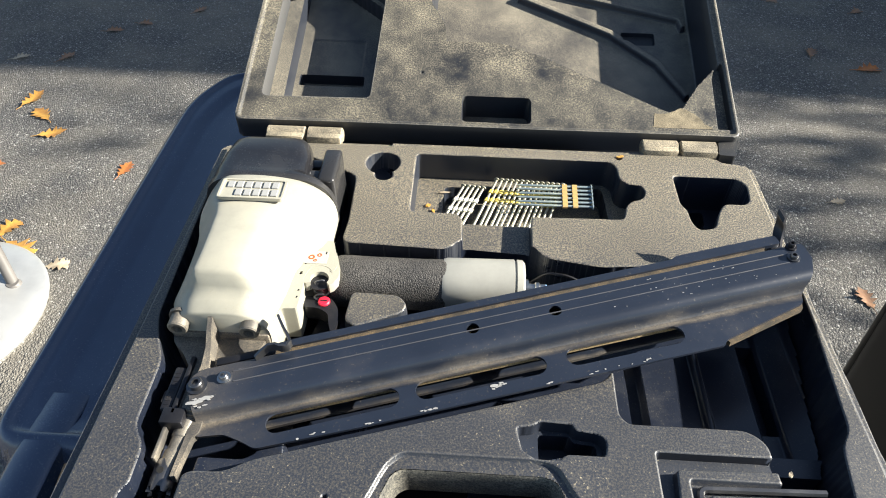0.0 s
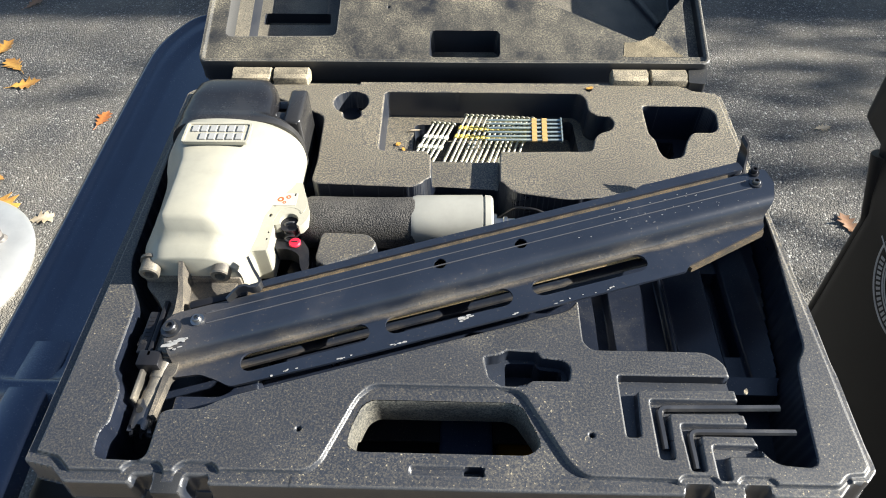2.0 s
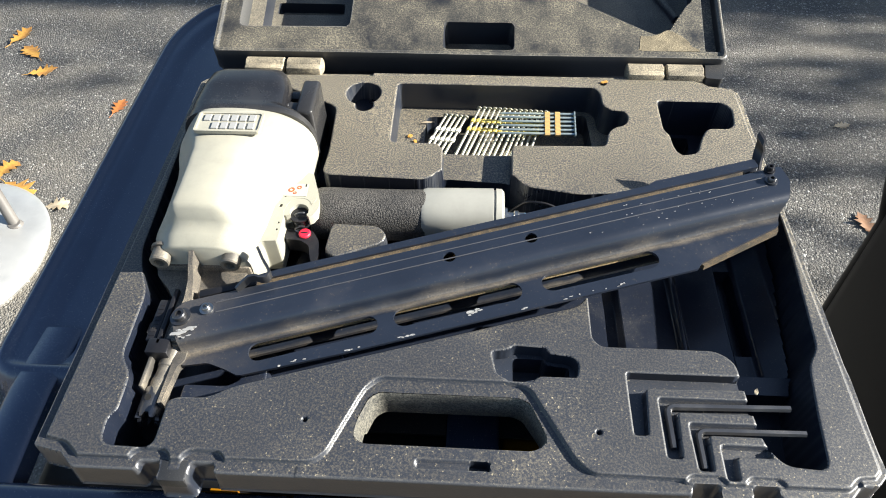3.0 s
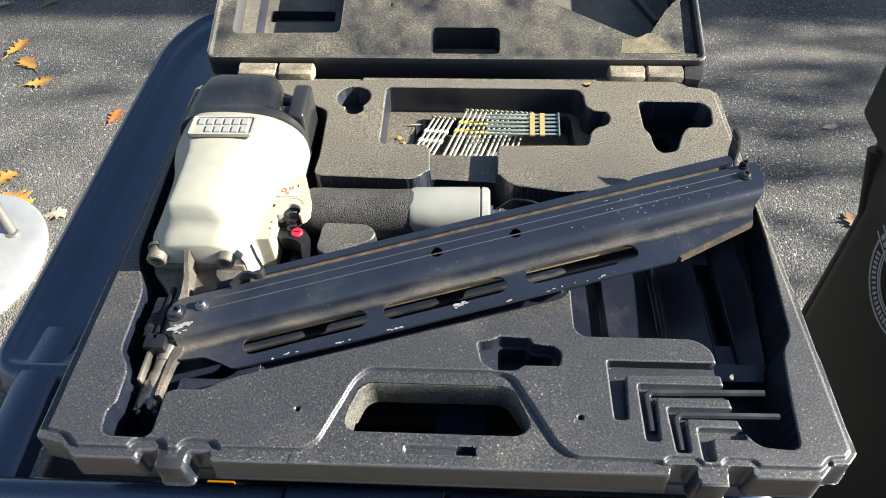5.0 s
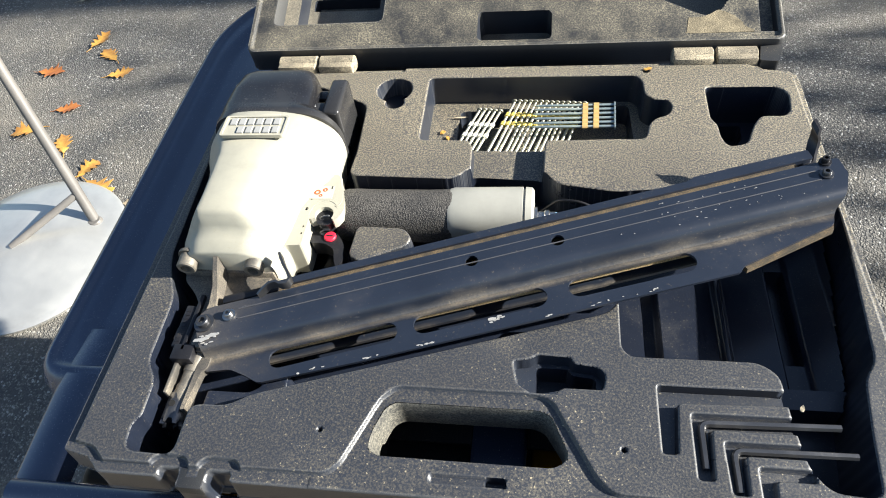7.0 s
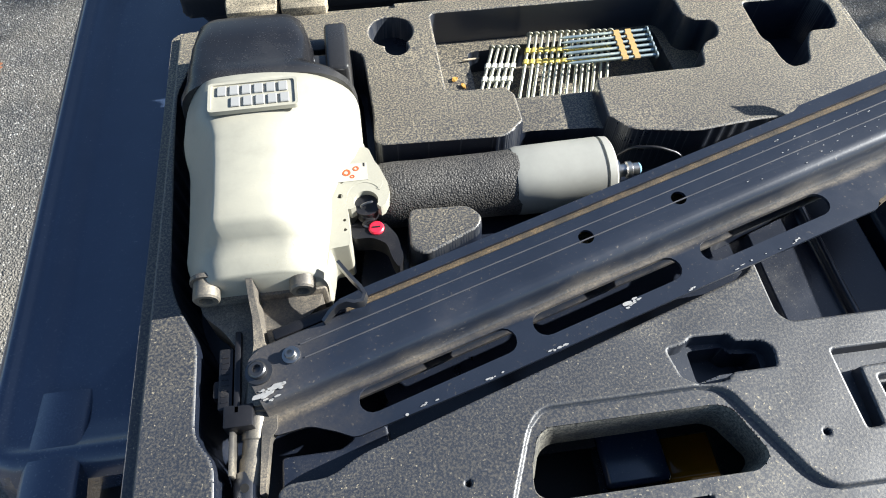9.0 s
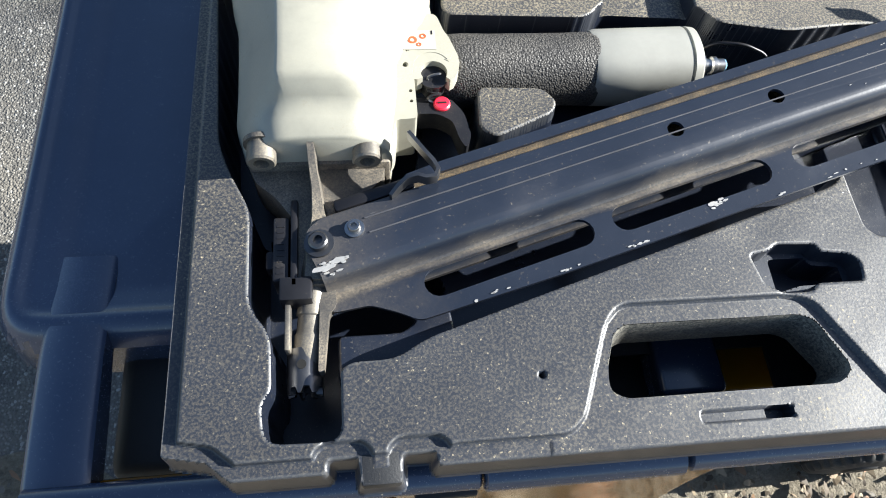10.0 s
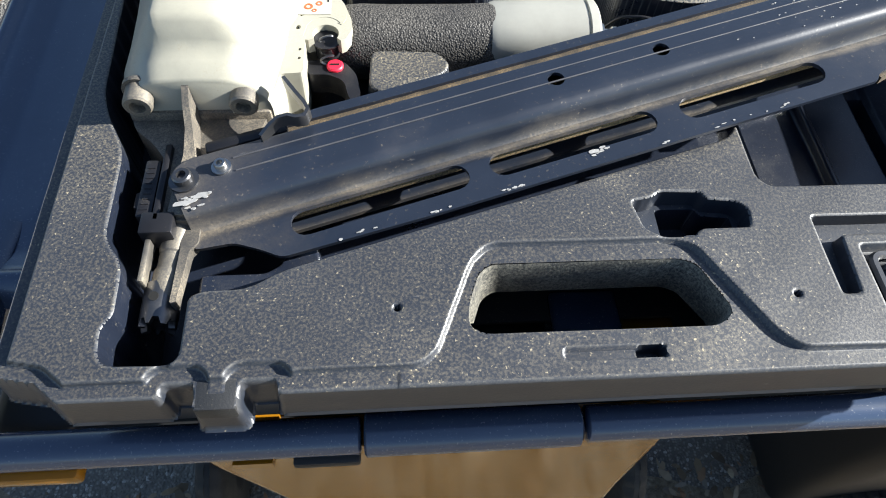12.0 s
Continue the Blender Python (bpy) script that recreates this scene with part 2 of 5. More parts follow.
def litter_material():
    m, t, b = material("leaf_litter_soil", (0.2, 0.16, 0.1), 0.9)
    co = coords(t)
    n1 = noise_tex(t, co, 5, 6, 0.7)
    n2 = noise_tex(t, co, 70, 5, 0.75)
    col = mix(t, ramp(t, n2, 0.3, 0.7), (0.06, 0.05, 0.037), (0.33, 0.29, 0.215))
    col = mix(t, ramp(t, n1, 0.4, 0.7), col, (0.19, 0.16, 0.11))
    t.links.new(col, b.inputs["Base Color"])
    bump(t, b, n2, 1.0, 0.012)
    return m


M_GRIP = grip_material()
M_ASPHALT = asphalt_material()
M_LITTER = litter_material()
M_LEAF_ORANGE = leaf_material("leaf_orange", (0.46, 0.17, 0.04), (0.3, 0.1, 0.03))
M_LEAF_YELLOW = leaf_material("leaf_yellow", (0.55, 0.31, 0.06), (0.36, 0.17, 0.04))
M_LEAF_BROWN = leaf_material("leaf_brown", (0.3, 0.16, 0.08), (0.17, 0.09, 0.05))
M_LEAF_PALE = leaf_material("leaf_pale", (0.5, 0.42, 0.3), (0.32, 0.25, 0.16))
M_BARK = leaf_material("bark", (0.16, 0.12, 0.08), (0.07, 0.05, 0.035))
M_SIDING = worn("house_siding", (0.5, 0.48, 0.43), (0.3, 0.27, 0.2), amount=0.2, rough=0.7, patch=1)


# ---- building helpers (local lengths in millimetres) ----
MM = 0.001


def thing(name, label, category, place=(0, 0, 0), turn=0.0, group="", kind=""):
    ob = new(name)
    ob.matrix_world = pose(*place, 0, 0, turn)
    return tagged(ob, label, category, group, kind)


def part(name, bm, mat, parent=None, label="", smooth=35, m=None):
    me = bpy.data.meshes.new(name)
    bmesh.ops.recalc_face_normals(bm, faces=bm.faces)
    if smooth:
        lim = math.cos(radians(smooth))
        for f in bm.faces:
            f.smooth = True
        for e in bm.edges:
            if len(e.link_faces) == 2 and e.link_faces[0].normal.dot(e.link_faces[1].normal) < lim:
                e.smooth = False
    bm.to_mesh(me)
    bm.free()
    me.materials.append(mat)
    ob = new(name, me)
    if parent:
        ob.parent = parent
    if m is not None:
        ob.matrix_basis = m
    return tagged(ob, label)


def scaled(bm, s=MM):
    bmesh.ops.scale(bm, vec=(s, s, s), verts=bm.verts)
    return bm


def box(bm, x0, x1, y0, y1, z0, z1, bev=0.0, seg=2):
    r = bmesh.ops.create_cube(bm, size=1)
    vs = r["verts"]
    for v in vs:
        v.co = Vector((x0 + (x1 - x0) * (v.co.x + 0.5), y0 + (y1 - y0) * (v.co.y + 0.5), z0 + (z1 - z0) * (v.co.z + 0.5)))
    if bev:
        es = list({e for v in vs for e in v.link_edges})
        bmesh.ops.bevel(bm, geom=es, offset=bev, segments=seg, affect="EDGES", profile=0.5)
    return bm


def rings_loft(bm, rings, cap=True):
    vr = [[bm.verts.new(p) for p in ring] for ring in rings]
    n = len(vr[0])
    for a, b in zip(vr, vr[1:]):
        for k in range(n):
            bm.faces.new((a[k], a[(k + 1) % n], b[(k + 1) % n], b[k]))
    if cap:
        bm.faces.new(vr[0][::-1])
        bm.faces.new(vr[-1])
    return bm


def tube(bm, pts, radii, seg=16, cap=True, twist=0.0):
    """A round bar along points, with a radius at each."""
    pts = [Vector(p) for p in pts]
    if isinstance(radii, (int, float)):
        radii = [radii] * len(pts)
    rings, up = [], None
    for k, p in enumerate(pts):
        d = (pts[min(k + 1, len(pts) - 1)] - pts[max(k - 1, 0)]).normalized()
        if up is None:
            up = Vector((0, 0, 1)) if abs(d.z) < 0.9 else Vector((0, 1, 0))
        side = d.cross(up).normalized()
        up = side.cross(d).normalized()
        rings.append([p + radii[k] * (math.cos(a) * side + math.sin(a) * up) for a in [2 * math.pi * (j + twist) / seg for j in range(seg)]])
    return rings_loft(bm, rings, cap)


def lathe(bm, p0, d, prof, seg=24):
    """A turned shape along d. prof: (distance along d, radius)."""
    p0, d = Vector(p0), Vector(d).normalized()
    up = Vector((0, 0, 1)) if abs(d.z) < 0.9 else Vector((0, 1, 0))
    u = d.cross(up).normalized()
    v = u.cross(d)
    ang = [2 * math.pi * j / seg for j in range(seg)]
    return rings_loft(bm, [[p0 + d * a + r * (math.cos(g) * u + math.sin(g) * v) for g in ang] for a, r in prof])


def rounded(pts, r, n=4):
    """A polygon with its corners rounded."""
    out, m = [], len(pts)
    for k in range(m):
        p, a, b = Vector(pts[k]), Vector(pts[k - 1]), Vector(pts[(k + 1) % m])
        u, v = a - p, b - p
        q = min(r, u.length * 0.45, v.length * 0.45)
        s, e = p + u.normalized() * q, p + v.normalized() * q
        for j in range(n + 1):
            w = j / n
            out.append(tuple((1 - w) ** 2 * s + 2 * w * (1 - w) * p + w * w * e))
    return out


def disc(cx, cy, r, n=16):
    return [(cx + r * math.cos(2 * math.pi * k / n), cy + r * math.sin(2 * math.pi * k / n)) for k in range(n)]


def inside(p, poly):
    c = False
    for k in range(len(poly)):
        (x1, y1), (x2, y2) = poly[k - 1], poly[k]
        if (y1 > p[1]) != (y2 > p[1]) and p[0] < (x2 - x1) * (p[1] - y1) / (y2 - y1) + x1:
            c = not c
    return c


def plate(bm, outer, holes=(), z0=0.0, z1=1.0, creases=(), wrap=None):
    """A sheet with holes between z0 and z1. creases: straight lines that get vertices; wrap(x, y, z) bends it."""
    from mathutils.geometry import delaunay_2d_cdt
    pts, edges = [], []
    for loop in (outer, *holes):
        o = len(pts)
        pts += [Vector(p[:2]) for p in loop]
        edges += [(o + k, o + (k + 1) % len(loop)) for k in range(len(loop))]
    for a, b in creases:
        o = len(pts)
        pts += [Vector(a), Vector(b)]
        edges.append((o, o + 1))
    vs, _, fs, *_ = delaunay_2d_cdt(pts, edges, [], 0, 1e-5)
    keep = []
    for f in fs:
        c = sum((vs[i] for i in f), Vector((0, 0))) / len(f)
        if inside(c, outer) and not any(inside(c, h) for h in holes):
            keep.append(f)
    used = sorted({i for f in keep for i in f})
    wrap = wrap or (lambda x, y, z: (x, y, z))
    lo = {i: bm.verts.new(wrap(vs[i].x, vs[i].y, z0)) for i in used}
    hi = {i: bm.verts.new(wrap(vs[i].x, vs[i].y, z1)) for i in used}
    count = {}
    for f in keep:
        bm.faces.new([hi[i] for i in f])
        bm.faces.new([lo[i] for i in reversed(f)])
        for k in range(len(f)):
            a, b = f[k], f[(k + 1) % len(f)]
            count[(a, b)] = count.get((a, b), 0) + 1
    for a, b in list(count):
        if (b, a) not in count:
            bm.faces.new((hi[b], hi[a], lo[a], lo[b]))
    return bm


def depth_in(poly, X, Y):
    """Distance to a polygon's outline, positive inside."""
    d2 = np.full(X.shape, 1e12)
    ins = np.zeros(X.shape, bool)
    for k in range(len(poly)):
        (x1, y1), (x2, y2) = poly[k - 1], poly[k]
        ex, ey = x2 - x1, y2 - y1
        L = ex * ex + ey * ey
        if L < 1e-9:
            continue
        w = np.clip(((X - x1) * ex + (Y - y1) * ey) / L, 0, 1)
        d2 = np.minimum(d2, (X - x1 - w * ex) ** 2 + (Y - y1 - w * ey) ** 2)
        if abs(ey) > 1e-9:
            ins ^= ((y1 > Y) != (y2 > Y)) & (X < ex * (Y - y1) / ey + x1)
    d = np.sqrt(d2)
    return np.where(ins, d, -d)


def to_edges(X, Y, polys, h):
    """Moves grid points that lie beside an outline onto it, and onto the lines one pitch within and without, for clean straight walls."""
    X, Y = X.copy(), Y.copy()
    done = np.zeros(X.shape, bool)
    for poly in polys:
        px, py = [p[0] for p in poly], [p[1] for p in poly]
        sel = np.argwhere(~done & (X > min(px) - 2 * h) & (X < max(px) + 2 * h) & (Y > min(py) - 2 * h) & (Y < max(py) + 2 * h))
        if not len(sel):
            continue
        r, c = sel[:, 0], sel[:, 1]
        x, y = X[r, c], Y[r, c]
        best, bx, by = np.full(x.shape, 1e12), x.copy(), y.copy()
        for k in range(len(poly)):
            (x1, y1), (x2, y2) = poly[k - 1], poly[k]
            ex, ey = x2 - x1, y2 - y1
            L = ex * ex + ey * ey
            if L < 1e-9:
                continue
            w = np.clip(((x - x1) * ex + (y - y1) * ey) / L, 0, 1)
            qx, qy = x1 + w * ex, y1 + w * ey
            d2 = (x - qx) ** 2 + (y - qy) ** 2
            m = d2 < best
            best, bx, by = np.where(m, d2, best), np.where(m, qx, bx), np.where(m, qy, by)
        d = depth_in(poly, x, y)
        near = np.abs(d) < 1.5 * h
        ok = near & (np.abs(d) > 1e-6)
        line_at = np.round(d / h) * h
        f = np.where(ok, line_at / np.where(ok, d, 1), 1)
        X[r, c] = np.where(ok, bx + (x - bx) * f, x)
        Y[r, c] = np.where(ok, by + (y - by) * f, y)
        done[r, c] = near
    return X, Y


def wall(d, deep, h):
    """A steep wall one pitch wide under a slightly rounded lip."""
    return np.interp(d, (-h, 0, h), (0, min(0.9, 0.25 * deep), deep))


def step(d, lo=-1.2, hi=2.6):
    w = np.clip((d - lo) / (hi - lo), 0, 1)
    return w * w * (3 - 2 * w)


SHEETS = {}  # moulded sheets already worked out, for those made of two parts


def field(name, x0, x1, y0, y1, h, height, keep, mat, parent, label="", m=None, edges=(), pick=None):
    """A moulded sheet over a fine grid; lengths in millimetres."""
    xs, ys = np.arange(x0, x1 + h, h), np.arange(y0, y1 + h, h)
    if height not in SHEETS:
        X, Y = np.meshgrid(xs, ys)
        if edges:
            X, Y = to_edges(X, Y, edges, h)
        Z = height(X, Y)
        SHEETS[height] = X, Y, Z, keep(X, Y, Z)
    X, Y, Z, K = SHEETS[height]
    nx, ny = len(xs), len(ys)
    idx = np.arange(nx * ny).reshape(ny, nx)
    q = np.stack([idx[:-1, :-1], idx[:-1, 1:], idx[1:, 1:], idx[1:, :-1]], -1).reshape(-1, 4)
    kf = (K[:-1, :-1] & K[:-1, 1:] & K[1:, 1:] & K[1:, :-1]).reshape(-1)
    if pick:
        mid = [a.reshape(-1)[q].mean(1) for a in (X, Y, Z)]
        kf &= pick(*mid)
    q = q[kf]
    used = np.zeros(nx * ny, bool)
    used[q.reshape(-1)] = True
    remap = np.cumsum(used) - 1
    co = (np.stack([X, Y, Z], -1).reshape(-1, 3)[used] * MM).astype(np.float32)
    q = remap[q].astype(np.int32)
    me = bpy.data.meshes.new(name)
    me.vertices.add(len(co))
    me.vertices.foreach_set("co", co.reshape(-1))
    me.loops.add(q.size)
    me.loops.foreach_set("vertex_index", q.reshape(-1))
    me.polygons.add(len(q))
    me.polygons.foreach_set("loop_start", np.arange(0, q.size, 4, dtype=np.int32))
    fn = np.cross(co[q[:, 2]] - co[q[:, 0]], co[q[:, 3]] - co[q[:, 1]])
    fn /= np.linalg.norm(fn, axis=1)[:, None] + 1e-12
    zq = co[q, 2]
    steep = (fn[:, 2] < 0.45) & (zq.max(1) - zq.min(1) > 0.0065)
    me.polygons.foreach_set("use_smooth", np.ones(len(q), bool))
    me.update(calc_edges=True)
    # shading: flat faces share their normals; steep walls take theirs from the run of the wall
    vn = np.zeros((len(co), 3))
    for k in range(4):
        np.add.at(vn, q[~steep, k], fn[~steep])
    ln = vn[q]
    S = Z.copy()
    for _ in range(3):
        S = (np.roll(S, 1, 0) + np.roll(S, -1, 0) + S) / 3
        S = (np.roll(S, 1, 1) + np.roll(S, -1, 1) + S) / 3
    gy, gx = np.gradient(S, h)
    run = np.stack([-gx, -gy, np.full(Z.shape, 0.12)], -1).reshape(-1, 3)[used]
    ln[steep] = run[q[steep]]
    ln /= np.linalg.norm(ln, axis=2)[:, :, None] + 1e-12
    me.normals_split_custom_set(ln.reshape(-1, 3).tolist())
    me.materials.append(mat)
    ob = new(name, me)
    ob.parent = parent
    if m is not None:
        ob.matrix_basis = m
    return tagged(ob, label)


# ---- ground ----
def ground_sheet():
    bm = bmesh.new()
    n, half = 60, 60.0
    for j in range(n + 1):
        for i in range(n + 1):
            bm.verts.new((-half + 2 * half * i / n, -half + 2 * half * j / n, 0.0))
    bm.verts.ensure_lookup_table()
    for j in range(n):
        for i in range(n):
            a = j * (n + 1) + i
            bm.faces.new((bm.verts[a], bm.verts[a + 1], bm.verts[a + n + 2], bm.verts[a + n + 1]))
    return bm


ground = part("ground", ground_sheet(), M_ASPHALT, None, smooth=0)
tagged(ground, "worn grey asphalt driveway with pale aggregate", "ground", kind="structure")


def verge():
    """The strip of leaf litter and soil beside the driveway, slightly uneven."""
    bm = bmesh.new()
    n, m2 = 90, 50
    for j in range(m2 + 1):
        for i in range(n + 1):
            x, y = -1.2 + 4.2 * i / n, -2.2 + 2.42 * j / m2
            e = min(1.0, (0.2 + 0.06 * noise.noise((x * 2, 3, 1)) - y) / 0.15, (x + 1.2) / 0.3, (y + 2.2) / 0.3, (3.0 - x) / 0.3)
            bm.verts.new((x, y, -0.012 + max(0, e) * (0.024 + 0.014 * noise.noise((x * 9, y * 9, 2)) + 0.008 * noise.noise((x * 31, y * 31, 5)))))
    bm.verts.ensure_lookup_table()
    for j in range(m2):
        for i in range(n):
            a = j * (n + 1) + i
            bm.faces.new((bm.verts[a], bm.verts[a + 1], bm.verts[a + n + 2], bm.verts[a + n + 1]))
    return bm


tagged(part("verge", verge(), M_LITTER, None, smooth=80), "brown soil verge under leaf litter and dry chips", "ground", kind="structure")


# ---- the case ----
CASE = thing("tool_case", "open black plastic nailer case dusted with sawdust", "tool case", (0, 0, H))

OUTLINE = rounded([(-193, -27), (-193, 400), (-188, 406), (-166, 409), (-154, 420), (358, 420), (370, 408), (393, 404), (400, 396), (406, -22),
                   (398, -30), (386, -31), (376, -41), (330, -41), (329, -34), (313, -34), (312, -46), (291, -46), (290, -34), (273, -34), (272, -41),
                   (-58, -41), (-59, -34), (-75, -34), (-76, -47), (-97, -47), (-98, -34), (-112, -34), (-113, -41), (-160, -41), (-172, -31)], 1.6, 3)
LOW_EDGE = rounded([(-174, -60), (-174, -26), (-160, -33), (376, -33), (386, -25), (386, -60)], 3, 3)
MAIN = rounded([(-182, 330), (-180, 268), (-174, 154), (-167, 133), (-154, 107), (-153, 47), (-141, 32), (-140, 2), (-145, -5), (-143, -25), (-105, -26),
                (-105, 11), (-98, 14), (-76, 14), (-60, 24), (206, 108), (216, 122), (300, 140), (394, 168), (396, 241), (270, 241), (218, 236), (165, 245), (153, 262),
                (86, 266), (72, 250), (-31, 254), (-29, 283), (-32, 357), (-60, 372), (-90, 388), (-166, 384)], 9, 4)
BODY_WELL = rounded([(-195, 335), (-195, 268), (-185, 150), (-162, 106), (-60, 120), (-36, 250), (-36, 342), (-50, 395), (-180, 400)], 9, 3)
NOSE_WELL = rounded([(-165, 108), (-162, 40), (-152, 20), (-152, -36), (-95, -36), (-95, 33), (-64, 35), (-58, 50), (-40, 70), (-60, 110)], 5, 3)
NOSE_SHELF = rounded([(-107, 8), (-107, 35), (-72, 35), (-64, 40), (-60, 50), (-44, 54), (-40, 26), (-60, 20), (-76, 8)], 3, 3)
BAY = rounded([(214, 160), (214, 78), (220, 71), (309, 71), (321, 61), (323, 24), (327, -5), (337, -19), (366, -21), (370, 20), (376, 62), (386, 76), (393, 170), (395, 232), (300, 190)], 8, 4)
TRAY = rounded([(30, 400), (244, 399), (250, 389), (251, 368), (258, 361), (272, 360), (276, 350), (272, 338), (259, 333), (252, 324), (248, 304), (153, 302), (31, 303)], 6, 4)
TRAY_LOW = rounded([(62, 384), (240, 392), (244, 308), (68, 308), (62, 330)], 7, 3)
SHELF = rounded([(80, 300), (85, 294), (86, 255), (153, 255), (154, 296), (158, 312), (80, 312)], 5, 3)
POCKET = rounded([(309, 379), (377, 378), (385, 366), (382, 342), (376, 335), (354, 335), (346, 322), (337, 297), (320, 293), (315, 305), (314, 324), (309, 332)], 6, 3)
POCKET_LOW = rounded([(318, 372), (352, 372), (350, 350), (338, 336), (334, 304), (322, 302), (318, 330)], 4, 3)
KEYHOLE = disc(-6, 381, 19, 28)
KEYLOBE = disc(-3, 361, 10, 20)
SOCKET = rounded([(135, 63), (148, 65), (153, 69), (177, 68), (179, 63), (196, 61), (202, 55), (200, 43), (171, 43), (166, 38), (149, 38), (139, 44)], 3, 3)
SOCKET_LOW = rounded([(152, 64), (176, 64), (178, 59), (196, 57), (196, 46), (168, 46), (152, 42)], 3, 3)
LOW_FRONT = rounded([(-56, -60), (-56, -31), (10, -31), (19, -24), (40, 27), (50, 37), (151, 37), (164, 33), (194, -21), (204, -30), (271, -31), (271, -60)], 9, 4)
GRIP_HOLE = rounded([(37, 2), (44, 21), (51, 26), (155, 26), (164, 22), (177, -7), (167, -15), (44, -15), (36, -10)], 7, 4)
LABEL_SLOT = rounded([(82, -31), (82, -24), (135, -24), (135, -31)], 3, 3)
LABEL_DEEP = rounded([(120, -31), (120, -24), (135, -24), (135, -31)], 2, 3)
BLOCK = rounded([(-12, 196), (32, 194), (40, 183), (36, 174), (-4, 156), (-14, 163)], 6, 4)
CHANNELS = [([(237, 49), (237, -1), (247, -1), (250, 36), (328, 38), (328, 49)], 9),
            ([(258, 29), (258, -17), (268, -17), (270, 18), (330, 18), (330, 29)], 7),
            ([(277, 10), (278, -25), (288, -25), (289, 1), (330, 1), (330, 10)], 7),
            ([(296, -6), (296, -31), (304, -31), (305, -14), (330, -14), (330, -6)], 6)]
PINS = [disc(0, 0, 1.9, 12), disc(212, 0, 1.9, 12), disc(255, 406, 3.2, 12)]


PITCH = 0.95
CASE_CUTS = [(MAIN, 46), (BAY, 62), (TRAY, 34), (LOW_FRONT, 3.6), (SOCKET, 12), (POCKET, 46), (TRAY_LOW, 58), (SHELF, 15), (POCKET_LOW, 66), (KEYHOLE, 22), (KEYLOBE, 22),
             (SOCKET_LOW, 32), (LABEL_SLOT, 7.5), (LABEL_DEEP, 14), *[(rounded(p, 2.5, 3), deep) for p, deep in CHANNELS], *[(p, 7) for p in PINS]]


def case_height(X, Y):
    down = np.zeros(X.shape)
    for poly, deep in CASE_CUTS:
        np.maximum(down, wall(depth_in(poly, X, Y), deep, PITCH), out=down)
    for poly, deep in ((BODY_WELL, 66), (NOSE_WELL, 72)):
        np.maximum(down, np.minimum(wall(depth_in(poly, X, Y), deep, PITCH), wall(depth_in(MAIN, X, Y), deep, PITCH)), out=down)
    np.maximum(down, wall(depth_in(LOW_EDGE, X, Y), 3.6, PITCH), out=down)
    # the bay's floor: a low step, a ridge, a raised strip, a slot and a bank along the outer wall
    bay = (depth_in(BAY, X, Y) > 3) & (Y > 71)
    floor = np.interp(X, (250, 254, 299, 301, 305, 308, 345, 347, 363, 366, 386, 392), (62, 55, 55, 47, 47, 54, 52, 60, 60, 55, 44, 30))
    floor = np.where((X > 347.5) & (X < 362.5) & (Y > 103) & (Y < 195), 76, floor)
    down = np.where(bay, floor, down)
    down = np.where((depth_in(BAY, X, Y) > 2) & (Y < 70) & (Y > 53), np.minimum(down, 36), down)
    blk = np.interp(depth_in(BLOCK, X, Y), (-2 * PITCH, -PITCH, 0, PITCH), (0, 0.75, 0.97, 1))
    down = down * (1 - blk) + np.minimum(down, 6.0) * blk
    shelf2 = np.interp(depth_in(NOSE_SHELF, X, Y), (-PITCH, 0, PITCH), (0, 0.96, 1))
    down = down * (1 - shelf2) + np.minimum(down, 20.0) * shelf2
    down = np.maximum(down, wall(depth_in(GRIP_HOLE, X, Y), 4.6, PITCH))
    edge = depth_in(OUTLINE, X, Y)
    down = np.maximum(down, np.where(X < 0, 4.2, 2.0) * (1 - step(edge, np.where(X < 0, 7.2, 5.0), np.where(X < 0, 8.8, 6.4))))
    down = np.maximum(down, 30 * (1 - step(edge, -2.2, 1.3)))
    warp = 0.35 * np.sin(X * 0.021 + 1) * np.cos(Y * 0.027) + 0.12 * np.sin(X * 0.11) * np.sin(Y * 0.13 + 2)
    return warp - down


def case_keep(X, Y, Z):
    return (depth_in(OUTLINE, X, Y) > -3.4) & (depth_in(GRIP_HOLE, X, Y) < 0.4)


def in_well(X, Y, Z):
    """The deep wells, cleaner than the dusty top and the nail tray, and darkened as shade."""
    return (Z < -17) & (depth_in(OUTLINE, X, Y) > 3) & ((Y < 300) | (X < 26) | (X > 300))


CASE_EDGES = [GRIP_HOLE, *[p for p, _ in CASE_CUTS], BLOCK, NOSE_SHELF]
field("base_tray", -200, 412, -54, 426, PITCH, case_height, case_keep, M_CASE, CASE, "dusty moulded black tray top", edges=CASE_EDGES, pick=lambda X, Y, Z: ~in_well(X, Y, Z))
field("shaded_wells", -200, 412, -54, 426, PITCH, case_height, case_keep, M_WELL_SHADE, CASE, "moulded wells of the tray, cleaner and toned blue-black as shade", edges=CASE_EDGES, pick=in_well)


def grip_wall():
    """The skirt round the carrying hole."""
    bm = bmesh.new()
    c = Vector((107, 4))
    rings = []
    for z, g in ((-4.3, 0.0), (-5.6, 0.5), (-7.5, 0.9), (-30, 3.0), (-31, 2.6), (-31, 0.6), (-8, -1.4)):
        ring = []
        for p in GRIP_HOLE:
            v = c - Vector(p)
            ring.append((*(Vector(p) + Vector((math.copysign(min(abs(v.x), g if g > 0 else -g), v.x * g), math.copysign(min(abs(v.y), g if g > 0 else -g), v.y * g)))), z))
        rings.append(ring)
    rings_loft(bm, rings, cap=False)
    return scaled(bm)


